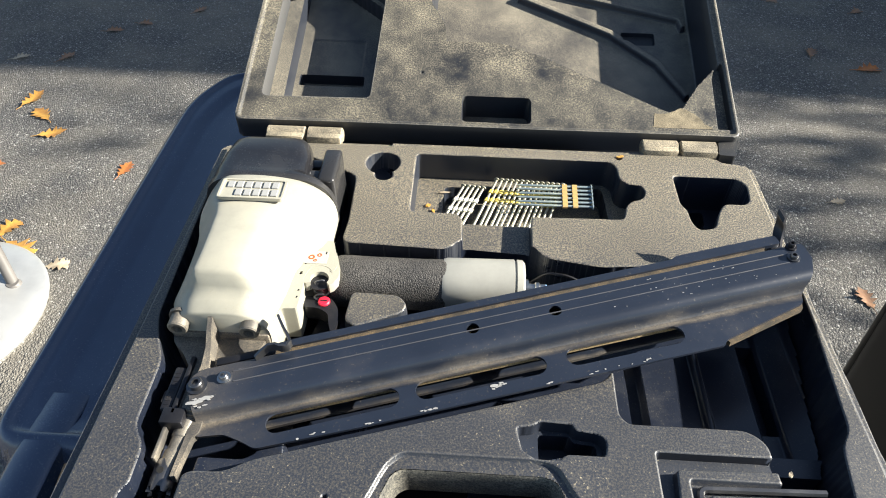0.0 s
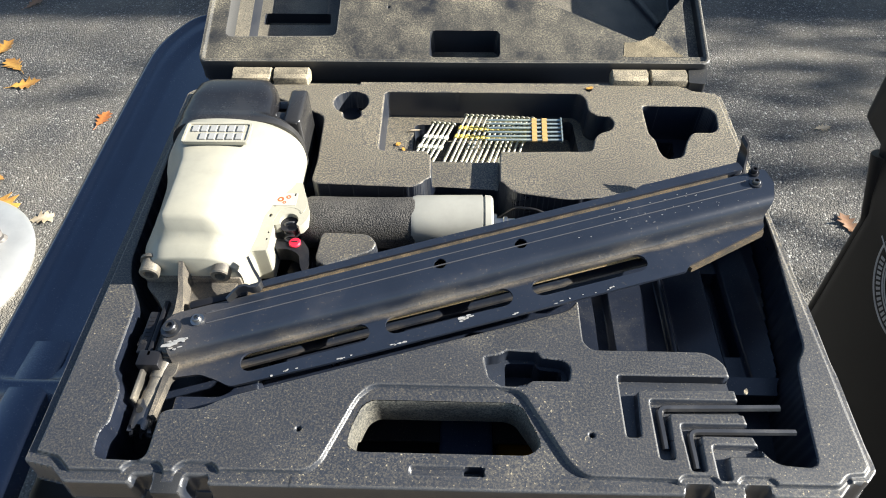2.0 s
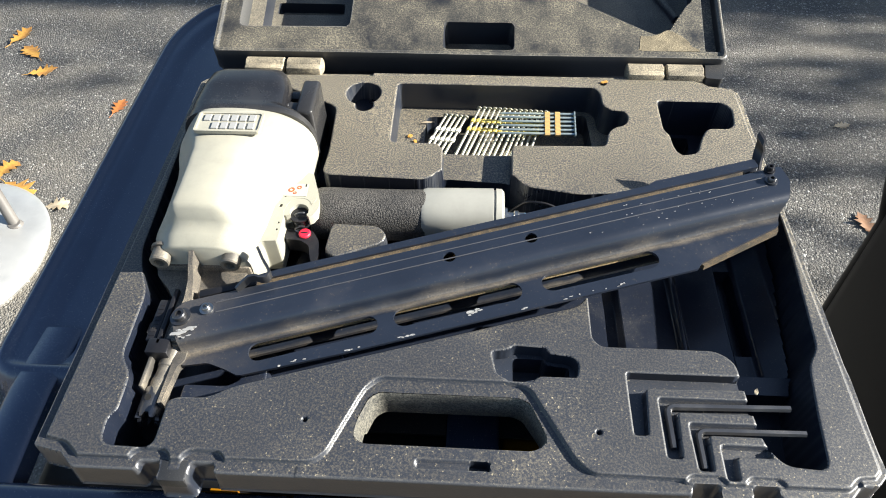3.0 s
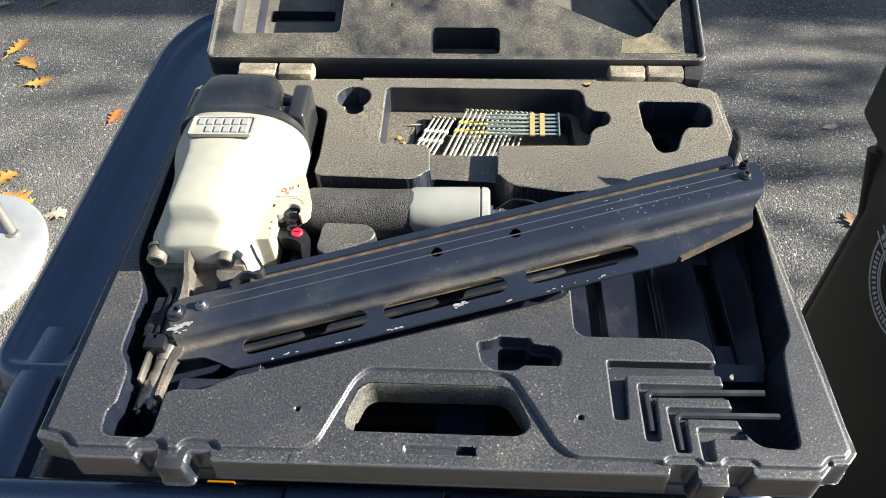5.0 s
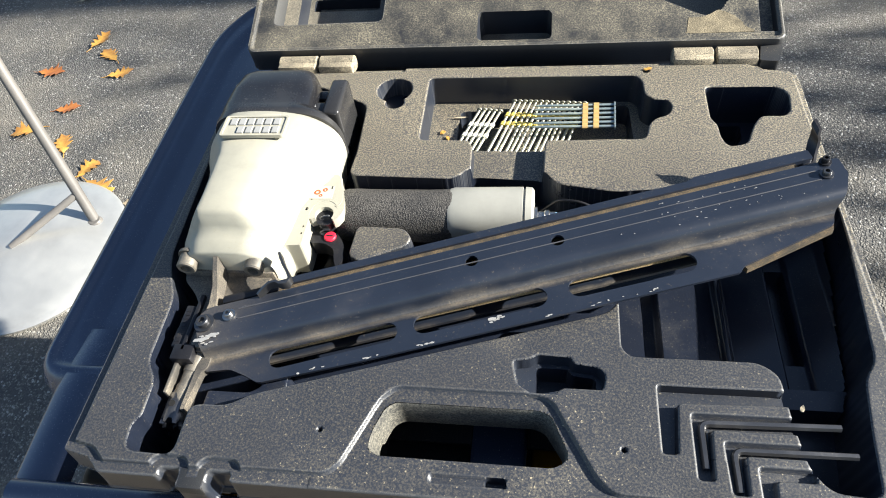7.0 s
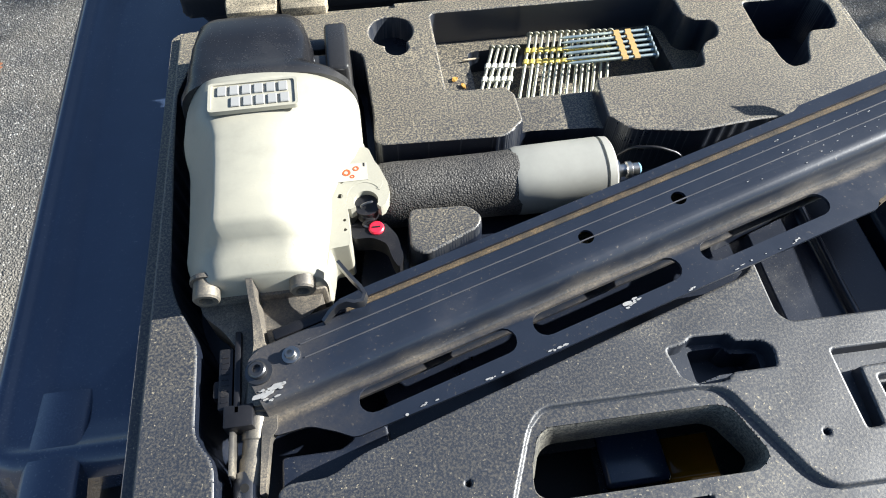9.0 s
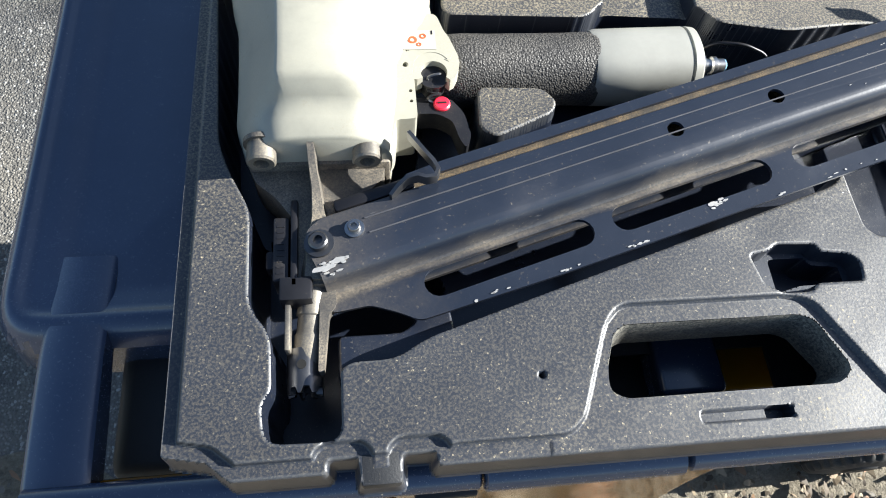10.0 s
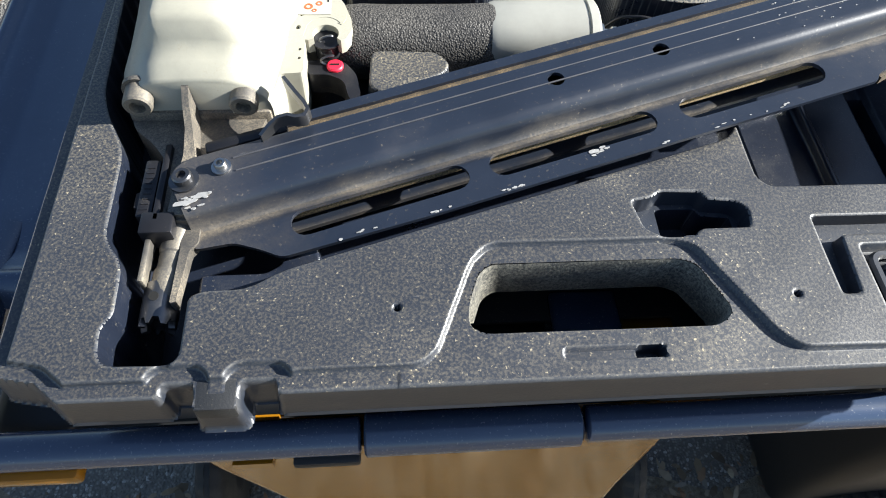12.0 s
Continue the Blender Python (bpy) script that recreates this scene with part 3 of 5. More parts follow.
part("grip_skirt", grip_wall(), M_SKIRT, CASE, "dusty inner wall of the carrying hole", smooth=40)


def shell():
    bm = bmesh.new()
    base = [(-186, -22), (-186, 402), (-150, 412), (355, 412), (394, 398), (399, -20), (370, -30), (-160, -30)]
    rings = []
    for z, g in ((-24, 0), (-60, -3), (-84, -6), (-90, -12), (-92, -20)):
        c = Vector((107, 190))
        rings.append([(p[0] - g * (1 if p[0] < c.x else -1) * 1.0, p[1] - g * (1 if p[1] < c.y else -1), z) for p in rounded(base, 14, 4)])
    rings_loft(bm, rings, cap=False)
    return scaled(bm)


part("base_shell", shell(), M_CASE_SIDE, CASE, "black outer side of the case")
for x0, x1, y0, y1 in ((-160, 30, -8, 385), (182, 374, -8, 385), (30, 182, 32, 385)):
    bm = bmesh.new()
    box(bm, x0, x1, y0, y1, -92, -89)
    part("bottom_panel", scaled(bm), M_CASE_SIDE, CASE)


def latch_lug(x):
    bm = bmesh.new()
    box(bm, x - 10, x + 10, -47.5, -32, -31, -4.2, 1.2)
    return scaled(bm)


for lx in (-86.5, 301.5):
    part("latch_lug", latch_lug(lx), M_CASE_SIDE, CASE)


# the lid, thrown back behind the case
LID_M = pose(0, 0.436, 0.012, 18, 0, 0)
LID_OUT = rounded([(-188, 0), (-188, 405), (-170, 418), (375, 418), (394, 405), (394, 0)], 10, 4)
LID_INNER = rounded([(-176, 10), (-176, 400), (382, 400), (382, 22), (370, 12)], 8, 4)
LID_FLAT = rounded([(-178, 8), (-178, 215), (-152, 222), (-150, 330), (34, 330), (31, 200), (50, 166), (54, 134), (122, 134), (176, 112), (314, 36), (329, 35), (354, 76), (384, 112), (384, 8)], 4, 3)
LID_POCKET = rounded([(-162, 39), (-32, 40), (-29, 215), (-162, 330)], 8, 4)
LID_POCKET_LOW = rounded([(-143, 44), (-36, 44), (-34, 210), (-143, 300)], 6, 3)
LID_SLOT = rounded([(-136, 96), (-52, 96), (-52, 114), (-136, 114)], 4, 3)
LID_PANEL = rounded([(-128, 114), (-56, 114), (-56, 176), (-128, 176)], 3, 3)
LID_NOTCH = rounded([(120, 108), (180, 108), (180, 136), (120, 136)], 3, 3)
LID_RECT = rounded([(77, 11), (158, 11), (158, 49), (77, 49)], 7, 4)
LID_STRIP = rounded([(370, 13), (372, 88), (379, 112), (387, 112), (387, 13)], 2, 3)
LID_FLOOR_SLOT = rounded([(286, 198), (331, 198), (331, 220), (286, 220)], 3, 3)
LID_RAIL = [(146, 272), (268, 208), (326, 158), (359, 104), (365, 108), (332, 165), (273, 216), (150, 280)]
LID_RAIL_FAR = [(205, 282), (362, 238), (366, 224), (372, 226), (367, 244), (207, 290)]
LID_CUTS = [(LID_POCKET, 26), (LID_POCKET_LOW, 50), (LID_SLOT, 66), (LID_RECT, 40), (LID_STRIP, 12), (disc(27, 83, 2.2, 12), 7)]
LID_PITCH = 1.25


def lid_height(X, Y):
    edge = depth_in(LID_OUT, X, Y)
    h = LID_PITCH
    down = 3.0 * step(edge, 5, 7)
    flat = np.interp(depth_in(LID_FLAT, X, Y), (-h, 0, h), (0, 0.98, 1))
    inner = step(depth_in(LID_INNER, X, Y), -1.0, 4.0) * (1 - flat)
    deep = inner > 0.9
    down = np.maximum(down, 64 * inner)
    # rails, slots and steps on the lid's floor
    for rail in (LID_RAIL, LID_RAIL_FAR):
        down = np.where(deep, down - 9 * np.interp(depth_in(rail, X, Y), (-1.5, 0.8), (0, 1)), down)
    down = np.where(deep, down + 8 * np.interp(depth_in(LID_FLOOR_SLOT, X, Y), (0, h), (0, 1)) + 5 * np.interp(depth_in(LID_NOTCH, X, Y), (0, h), (0, 1)), down)
    for poly, d in LID_CUTS:
        np.maximum(down, wall(depth_in(poly, X, Y), d, h), out=down)
    down = down + np.where(down > 40, 2.0 * np.interp(depth_in(LID_PANEL, X, Y), (0, h), (0, 1)), 0)
    down = np.maximum(down, 30 * (1 - step(edge, -2.4, 1.6)))
    warp = 0.4 * np.sin(X * 0.019 + 2) * np.cos(Y * 0.023)
    return warp - down


# picks the lid's recesses by depth for the shade-toned plastic
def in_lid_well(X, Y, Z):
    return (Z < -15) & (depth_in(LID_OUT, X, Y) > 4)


LID_EDGES = [LID_FLAT, *[p for p, _ in LID_CUTS], LID_FLOOR_SLOT, LID_NOTCH, LID_PANEL]
for name, mat, words, pick in (("lid", M_LID, "open lid, dusty moulded black plastic", lambda X, Y, Z: ~in_lid_well(X, Y, Z)), ("lid_floor", M_LID_SHADE, "smooth inner floor of the lid, toned bluer as shade", in_lid_well)):
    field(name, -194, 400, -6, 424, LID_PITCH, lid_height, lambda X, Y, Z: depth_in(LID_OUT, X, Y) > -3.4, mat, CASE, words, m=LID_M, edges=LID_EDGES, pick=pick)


def sawdust_patch():
    """A caked patch of sawdust near the lid's hinge."""
    rnd = random.Random(5)
    bm = bmesh.new()
    line = rounded([(296, 12), (300, 33), (318, 34), (333, 42), (346, 34), (356, 20), (366, 12)], 4, 5)
    plate(bm, [(x + rnd.uniform(-1.2, 1.2), y + rnd.uniform(-1.0, 1.0)) for x, y in line], (), -4.2, -2.3)
    return scaled(bm)


part("sawdust_patch", sawdust_patch(), worn("caked_sawdust", (0.12, 0.1, 0.065), (0.4, 0.33, 0.21), amount=0.8, speck=0.6, rough=0.9, patch=60, grain=0.8, bump_mm=0.6), CASE, "caked patch of pale sawdust", smooth=0, m=LID_M)


def lid_shell():
    bm = bmesh.new()
    base = [(-183, 5), (-183, 400), (-168, 412), (372, 412), (389, 400), (389, 5)]
    rings = []
    for z, g in ((-24, 0), (-50, -3), (-64, -6), (-70, -14)):
        c = Vector((103, 208))
        rings.append([(p[0] - g * (1 if p[0] < c.x else -1), p[1] - g * (1 if p[1] < c.y else -1), z) for p in rounded(base, 12, 4)])
    rings_loft(bm, rings)
    # open on the inner side
    bmesh.ops.delete(bm, geom=[f for f in bm.faces if all(abs(v.co.z + 24) < 0.01 for v in f.verts)], context="FACES_ONLY")
    return scaled(bm)


part("lid_shell", lid_shell(), M_CASE_SIDE, CASE, "black outer side of the lid", m=LID_M)


def knuckle(x0, x1, r=9):
    bm = bmesh.new()
    lathe(bm, (x0, 428, 0), (1, 0, 0), [(0, r - 2.5), (1.5, r), (x1 - x0 - 1.5, r), (x1 - x0, r - 2.5)], 20)
    box(bm, x0 + 1, x1 - 1, 414, 429, -9, 6.5, 2)
    return scaled(bm)


for x0, x1 in ((-146, -101), (-99, -58), (282, 323), (325, 366)):
    part("hinge_knuckle", knuckle(x0, x1), M_HINGE, CASE, "dust-covered hinge knuckle")


def hinge_gusset():
    bm = bmesh.new()
    plate(bm, rounded([(366, 414), (384, 412), (392, 440), (372, 446)], 3, 3), (), -14, 4)
    return scaled(bm)


part("hinge_gusset", hinge_gusset(), M_CASE_SIDE, CASE)


# ---- the nail gun, lying in the case ----
GUN = thing("nail_gun", "pale grey pneumatic framing nailer with long black magazine", "nail gun", (0, 0, H))


def section(y, x0, x1, z0, z1, p=3.2, n=40, lean=0.0):
    """A rounded cross-section across the body's length."""
    xc, hw, zc, hz = (x0 + x1) / 2, (x1 - x0) / 2, (z0 + z1) / 2, (z1 - z0) / 2
    out = []
    for k in range(n):
        a = 2 * math.pi * k / n
        c, s = math.cos(a), math.sin(a)
        out.append((xc + hw * math.copysign(abs(c) ** (2 / p), c), y + lean * s, zc + hz * math.copysign(abs(s) ** (2 / p), s)))
    return out


def smooth_ring(y, pts, n=4):
    """A closed smooth section through its corner points (x, z)."""
    out, m = [], len(pts)
    for k in range(m):
        p0, p1, p2, p3 = (Vector(pts[(k + j) % m]) for j in (-1, 0, 1, 2))
        for j in range(n):
            w = j / n
            p = 0.5 * (2 * p1 + (p2 - p0) * w + (2 * p0 - 5 * p1 + 4 * p2 - p3) * w * w + (3 * p1 - p0 - 3 * p2 + p3) * w ** 3)
            out.append((p.x, y, p.y))
    return out


def housing():
    base = [(-84, -42), (-74, -20), (-71, 0), (-75, 15), (-90, 24), (-105, 26), (-124, 26), (-138, 24), (-150, 14), (-155, 0), (-154, -20), (-140, -42)]
    skirt = [(-84, -46), (-76, -20), (-71, 2), (-73, 19), (-86, 31), (-100, 33), (-124, 33), (-140, 29), (-154, 16), (-160, 0), (-160, -24), (-145, -46)]
    trunk = [(-82, -46), (-78, -20), (-73, 5), (-74, 26), (-84, 42), (-99, 50), (-129, 51), (-137, 45), (-155, 17), (-163, 2), (-163, -25), (-150, -48)]
    crown = [(-60, -50), (-44, -20), (-39, 5), (-45, 30), (-66, 47), (-95, 53), (-130, 53), (-147, 48), (-162, 28), (-169, 5), (-167, -25), (-150, -50)]

    def blend(a, b, w, up=0.0):
        return [(p[0] * (1 - w) + q[0] * w, (p[1] * (1 - w) + q[1] * w) + (up if p[1] > 10 else 0)) for p, q in zip(a, b)]

    rows = [(136.5, blend(base, base, 0, -2)), (138, base), (147, blend(base, skirt, 0.75)), (153, skirt), (156, blend(skirt, trunk, 0.3)), (160, blend(skirt, trunk, 0.78)), (164, blend(skirt, trunk, 1.0)),
            (185, trunk), (210, blend(trunk, crown, 0.1)), (232, blend(trunk, crown, 0.25)), (243, blend(trunk, crown, 0.5)), (251, blend(trunk, crown, 0.85)), (258, crown), (275, crown), (286, blend(crown, crown, 0, -2)), (290, blend(crown, trunk, 0.2, -4))]
    bm = bmesh.new()
    rings_loft(bm, [smooth_ring(y, p) for y, p in rows])
    return scaled(bm)


body = part("housing", housing(), M_WHITE, GUN, "pale grey enamelled housing", smooth=50)


def bracket():
    bm = bmesh.new()
    outer = rounded([(-98, 250), (-36, 248), (-27, 216), (-30, 207)], 4, 3) + [(-42 + 12 * math.cos(a), 203 + 12 * math.sin(a)) for a in [radians(20 + 14 * k) for k in range(12)]] + \
        rounded([(-54, 198), (-54, 163), (-68, 162), (-72, 140), (-96, 134)], 3, 3)
    plate(bm, outer, (disc(-59, 205, 2.0, 12), disc(-57, 217, 1.2, 8), disc(-57, 184, 1.2, 8), disc(-57, 176, 1.2, 8)), -34, 6)
    return scaled(bm)


part("trigger_bracket", bracket(), M_WHITE, GUN, smooth=30)


def bracket_slope():
    bm = bmesh.new()
    rings_loft(bm, [section(y, x0, x1, -40, z1, 3.0, 28) for y, x0, x1, z1 in ((140, -98, -76, 10), (150, -98, -68, 12), (180, -98, -64, 14), (205, -98, -62, 14), (225, -96, -54, 16), (240, -96, -44, 18), (254, -92, -38, 20))])
    return scaled(bm)


part("bracket_web", bracket_slope(), M_WHITE, GUN, smooth=40)


def cap():
    bm = bmesh.new()
    rows = [(286, -169, -40, -50, 50, 3.4), (291, -170, -39, -52, 51, 3.4), (296, -167, -46, -52, 50, 4), (301, -164, -60, -52, 49, 5), (305, -163, -66, -52, 48, 6), (330, -160, -69, -50, 47, 8),
            (352, -156, -74, -48, 46, 8), (360, -153, -78, -46, 43, 7), (364, -147, -84, -40, 36, 6)]
    rings_loft(bm, [section(*r) for r in rows])
    return scaled(bm)


part("end_cap", cap(), M_CAP, GUN, "scratched black end cap", smooth=30)


def exhaust():
    bm = bmesh.new()
    box(bm, -60, -42, 300, 352, -30, 38, 4, 3)
    box(bm, -90, -56, 302, 322, -20, 34, 4, 3)
    box(bm, -98, -58, 340, 354, -24, 22, 3, 2)
    return scaled(bm)


part("exhaust_deflector", exhaust(), M_CAP, GUN, "black plastic exhaust deflector", smooth=30)


def cap_bolt(x, y, z):
    bm = bmesh.new()
    lathe(bm, (x, y, z), (0, -0.2, 1), [(0, 4.2), (3, 4.2), (3.8, 3.4)], 12)
    return scaled(bm)


for p in ((-72, 313, 33), (-163, 316, 18)):
    part("cap_bolt", cap_bolt(*p), M_STEEL, GUN)

# maker's plate: raised border and two rows of plain bars
PLATE_M = pose(-0.1085, 0.2615, 0.0535, -2, 1.5, 2)


def logo_plate():
    bm = bmesh.new()
    plate(bm, rounded([(-30, -15), (-30, 13), (30, 13), (30, -15)], 3, 3), (), 0, 2.2)
    plate(bm, rounded([(-30, -15), (-30, 13), (30, 13), (30, -15)], 3, 3), (rounded([(-28, -13), (-28, 11), (28, 11), (28, -13)], 2, 3),), 2.2, 3.4)
    box(bm, -24, 20, 13, 17, 0.2, 2.0, 0.6)
    return scaled(bm)


lp = part("name_plate", logo_plate(), M_WHITE, GUN, "raised maker's plate with plain bars", m=PLATE_M)
for row, (xa, n, w) in enumerate(((-24, 6, 7.0), (-15, 5, 7.0))):
    for k in range(n):
        bm = bmesh.new()
        x = xa + k * 8.2
        box(bm, x, x + w - 0.8, 0.4 - 11.4 * row, 9.4 - 11.4 * row, 2.0, 3.6, 0.5, 1)
        part("letter_bar", scaled(bm), M_LOGO_DARK, lp)


# handle
def grip():
    bm = bmesh.new()
    rows = [(-34, 23, 22), (-28, 24.5, 25), (-18, 24.5, 26), (0, 24, 25.5), (50, 24, 25.5), (66, 24.5, 26), (73, 25, 26)]
    rings = []
    for x, ry, rz in rows:
        rings.append([(x, 220.5 + ry * math.cos(a), -20 + rz * math.sin(a)) for a in [2 * math.pi * k / 40 for k in range(40)]])
    rings_loft(bm, rings)
    return scaled(bm)


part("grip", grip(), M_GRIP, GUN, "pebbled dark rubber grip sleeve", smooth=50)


def handle_end():
    bm = bmesh.new()
    rings = []
    for x, r in ((70, 24), (74, 25), (100, 25.5), (136, 26), (136.5, 24.5), (138, 24.5), (138.5, 26), (144, 25.5), (146, 23)):
        rings.append([(x, 220.5 + r * math.copysign(abs(math.cos(a)) ** 0.85, math.cos(a)), -19 + r * math.copysign(abs(math.sin(a)) ** 0.85, math.sin(a))) for a in [2 * math.pi * k / 40 for k in range(40)]])
    rings_loft(bm, rings)
    return scaled(bm)


part("handle_end", handle_end(), M_GREY_END, GUN, "pale grey rear handle casting", smooth=40)


def fitting():
    bm = bmesh.new()
    lathe(bm, (145, 213, -10), (1, 0, 0), [(0, 9), (4, 9), (4, 5), (10, 5), (11, 6.5), (14, 6.5), (15, 5), (20, 5), (20, 3)], 16)
    return scaled(bm)


part("air_fitting", fitting(), M_BRIGHT, GUN, "steel air inlet fitting")
bm = bmesh.new()
lathe(bm, (160, 213, -10), (1, 0, 0), [(0, 4.6), (6, 4.6), (7, 3.2)], 14)
part("air_plug", scaled(bm), M_GREEN_TIP, GUN, "pale blue plastic plug")


# trigger group
def trigger():
    bm = bmesh.new()
    prof = rounded([(-54, 192), (-30, 190), (-22, 178), (-19, 160), (-23, 150), (-27, 158), (-30, 172), (-40, 178), (-54, 178)], 4, 4)
    plate(bm, prof, (), -26, -10)
    return scaled(bm)


trig = part("trigger", trigger(), M_BLACKEN, GUN, "black trigger lever", smooth=30)
bm = bmesh.new()
lathe(bm, (-36, 185, -11), (0, 0, 1), [(0, 5.6), (2.2, 5.6), (3, 4.6)], 20)
btn = part("selector_button", scaled(bm), M_RED, trig, "red round selector button")
bm = bmesh.new()
box(bm, -39, -33, 184.3, 185.7, -8.2, -7.4, 0.2, 1)
part("slot_mark", scaled(bm), M_BLACKEN, btn)


def coil():
    bm = bmesh.new()
    pts = [(-41 + 4.2 * math.cos(a), 199 - 0.7 * a, 3.5 - 0.7 * a + 1.5 * math.sin(a)) for a in [0.4 * k for k in range(44)]]
    tube(bm, pts, 0.9, 6)
    return scaled(bm)


part("trigger_spring", coil(), M_STEEL, GUN, "steel coil spring")
# capped dark disc stands in for the shade inside the open bore
bm = bmesh.new()
lathe(bm, (-41, 199, 1), (0, 0, -1), [(0, 9.5), (1, 9.5), (3, 8), (12, 8)], 24)
part("bore_shade_disc", scaled(bm), M_BLACKEN, GUN, "dark disc standing in for the shaded valve bore")
bm = bmesh.new()
arch = [(-41 + 8.6 * math.cos(math.radians(a)), 199 + 8.6 * math.sin(math.radians(a))) for a in range(-30, 211, 15)]
plate(bm, [(-58, 214), (-47, 243), (-42, 246), (-37, 244), (-29, 228), (-24.5, 213), (-23.8, 206), (-25, 200), (-28, 194), (-31, 192)] + arch + [(-52, 193), (-58, 194)], (), -5, 5.7)
part("grip_neck", scaled(bm), M_WHITE, GUN, "pale painted neck with a round bore", smooth=30)


def decal():
    bm = bmesh.new()
    box(bm, -62, -38, 217, 233, 6.0, 6.4)
    return scaled(bm)


dec = part("warning_label", decal(), M_STICKER, GUN, "white label with small red pictogram")
for (x, y, r) in ((-53, 225, 3.0), (-46, 228, 2.2), (-49, 221, 1.6)):
    bm = bmesh.new()
    plate(bm, disc(x, y, r, 14), (disc(x, y, r * 0.55, 10),), 6.4, 6.7)
    part("pictogram", scaled(bm), M_ORANGE_INK, dec)
for x, y in ((-40, 231), (-60, 218.5)):
    bm = bmesh.new()
    box(bm, x - 0.5, x + 0.5, y - 1.6, y + 1.6, 6.4, 6.7)
    part("mark", scaled(bm), M_BLACKEN, dec)


# nose
def nose_block():
    bm = bmesh.new()
    outer = rounded([(-156, 141), (-74, 141), (-78, 126), (-92, 112), (-106, 102), (-108, 60), (-130, 60), (-129, 100), (-140, 116), (-153, 128)], 5, 4)
    plate(bm, outer, (), -34, -4)
    box(bm, -156, -72, 134, 141, -40, 2, 3, 2)
    return scaled(bm)


part("nose_casting", nose_block(), M_CAST, GUN, "grimy cast nose with tan dust", smooth=30)


def rib():
    bm = bmesh.new()
    rings = [[(x - w, y, -6), (x + w, y, -6), (x + w * 0.6, y, z), (x - w * 0.6, y, z)] for x, y, z, w in ((-118, 140, 24, 3.2), (-117.5, 128, 17, 3.2), (-116, 115, 9, 3.6), (-115, 100, 4, 5.5), (-116, 84, 2, 7.5), (-118, 62, -1, 9))]
    rings_loft(bm, rings)
    return scaled(bm)


part("nose_rib", rib(), M_CAST, GUN, smooth=30)


def flange_bolt(x, z):
    bm = bmesh.new()
    lathe(bm, (x, 144, z), (0, -1, -0.05), [(0, 8.4), (14, 8.4), (15.2, 7.4), (15.2, 4.6), (10, 4.2)], 24)
    return scaled(bm)


for x, z in ((-146, 13), (-86, 12)):
    b = part("flange_bolt", flange_bolt(x, z), M_NOSE, GUN, "hex-socket steel bolt")
    bm = bmesh.new()
    lathe(bm, (x, 144, z), (0, -1, -0.05), [(0, 10.5), (3, 10.5)], 20)
    part("washer", scaled(bm), M_CAST, b)


def barrel():
    bm = bmesh.new()
    lathe(bm, (-119.5, 66, -14), (-0.09, -1, -0.12), [(0, 8.2), (20, 8.2), (21, 7.4), (30, 7.4), (32, 8.4), (50, 8.4)], 20)
    box(bm, -134.5, -131.5, 24, 60, -16, -6, 0.8)
    return scaled(bm)


part("nose_barrel", barrel(), M_NOSE, GUN, "worn steel nose tube", smooth=35)


def tip():
    bm = bmesh.new()
    n = 40
    c = Vector((-125, 8, -20.5))
    rings = []
    for y, ro, tooth in ((27, 9.8, 0), (11, 9.8, 0), (6, 9.6, 1)):
        rings.append([(c.x + ro * math.cos(a), y - (3.5 if tooth and math.cos(7 * a) > 0 else 0), c.z + ro * math.sin(a)) for a in [2 * math.pi * k / n for k in range(n)]])
    rings.append([(c.x + 6.0 * math.cos(a), 6 - (3 if math.cos(7 * a) > 0 else 0), c.z + 6.0 * math.sin(a)) for a in [2 * math.pi * k / n for k in range(n)]])
    rings.append([(c.x + 6.0 * math.cos(a), 21, c.z + 6.0 * math.sin(a)) for a in [2 * math.pi * k / n for k in range(n)]])
    rings_loft(bm, rings)
    return scaled(bm)


part("contact_tip", tip(), M_STEEL, GUN, "toothed blackened contact tip", smooth=25)
# flat black disc on the tip, painted in for the shade of its hole
bm = bmesh.new()
lathe(bm, (-126, 17.5, -10.9), (0.0, -0.1, 1), [(0, 2.6), (0.6, 2.6)], 14)
part("tip_hole", scaled(bm), material("hole_shade_black", (0.004, 0.004, 0.004), 0.9)[0], GUN)


def guard_edge():
    bm = bmesh.new()
    plate(bm, rounded([(-118, 70), (-107, 69), (-107, 49), (-111, 44), (-114, 12), (-117, 12), (-116, 46)], 1.5, 3), (), -17, -9)
    return scaled(bm)


part("guard_plate", guard_edge(), M_CAST, GUN, "dusty worn guide rail")


def safety():
    bm = bmesh.new()
    box(bm, -141, -132, 62, 102, -22, -2, 1.5)
    box(bm, -131, -127, 58, 112, -20, 0, 1.0)
    box(bm, -146, -138, 72, 84, -18, -8, 2)
    for k in range(9):
        box(bm, -138.6, -134.6, 66.4 + 3.6 * k, 67.2 + 3.6 * k, -2.2, -1.6)
    box(bm, -137, -119, 50, 64, -16, 0, 1.5)
    return scaled(bm)


part("safety_yoke", safety(), M_BLACKEN, GUN, "black ribbed safety yoke", smooth=30)

# magazine: bent sheet along its own axis
ax = Vector((0.961, 0.265, 0.0746)).normalized()
ay = Vector((-0.265, 0.961, 0)).normalized()
az = ax.cross(ay)
MAG_M = Matrix(((ax.x, ay.x, az.x, -0.094), (ax.y, ay.y, az.y, 0.088), (ax.z, ay.z, az.z, 0.007), (0, 0, 0, 1)))
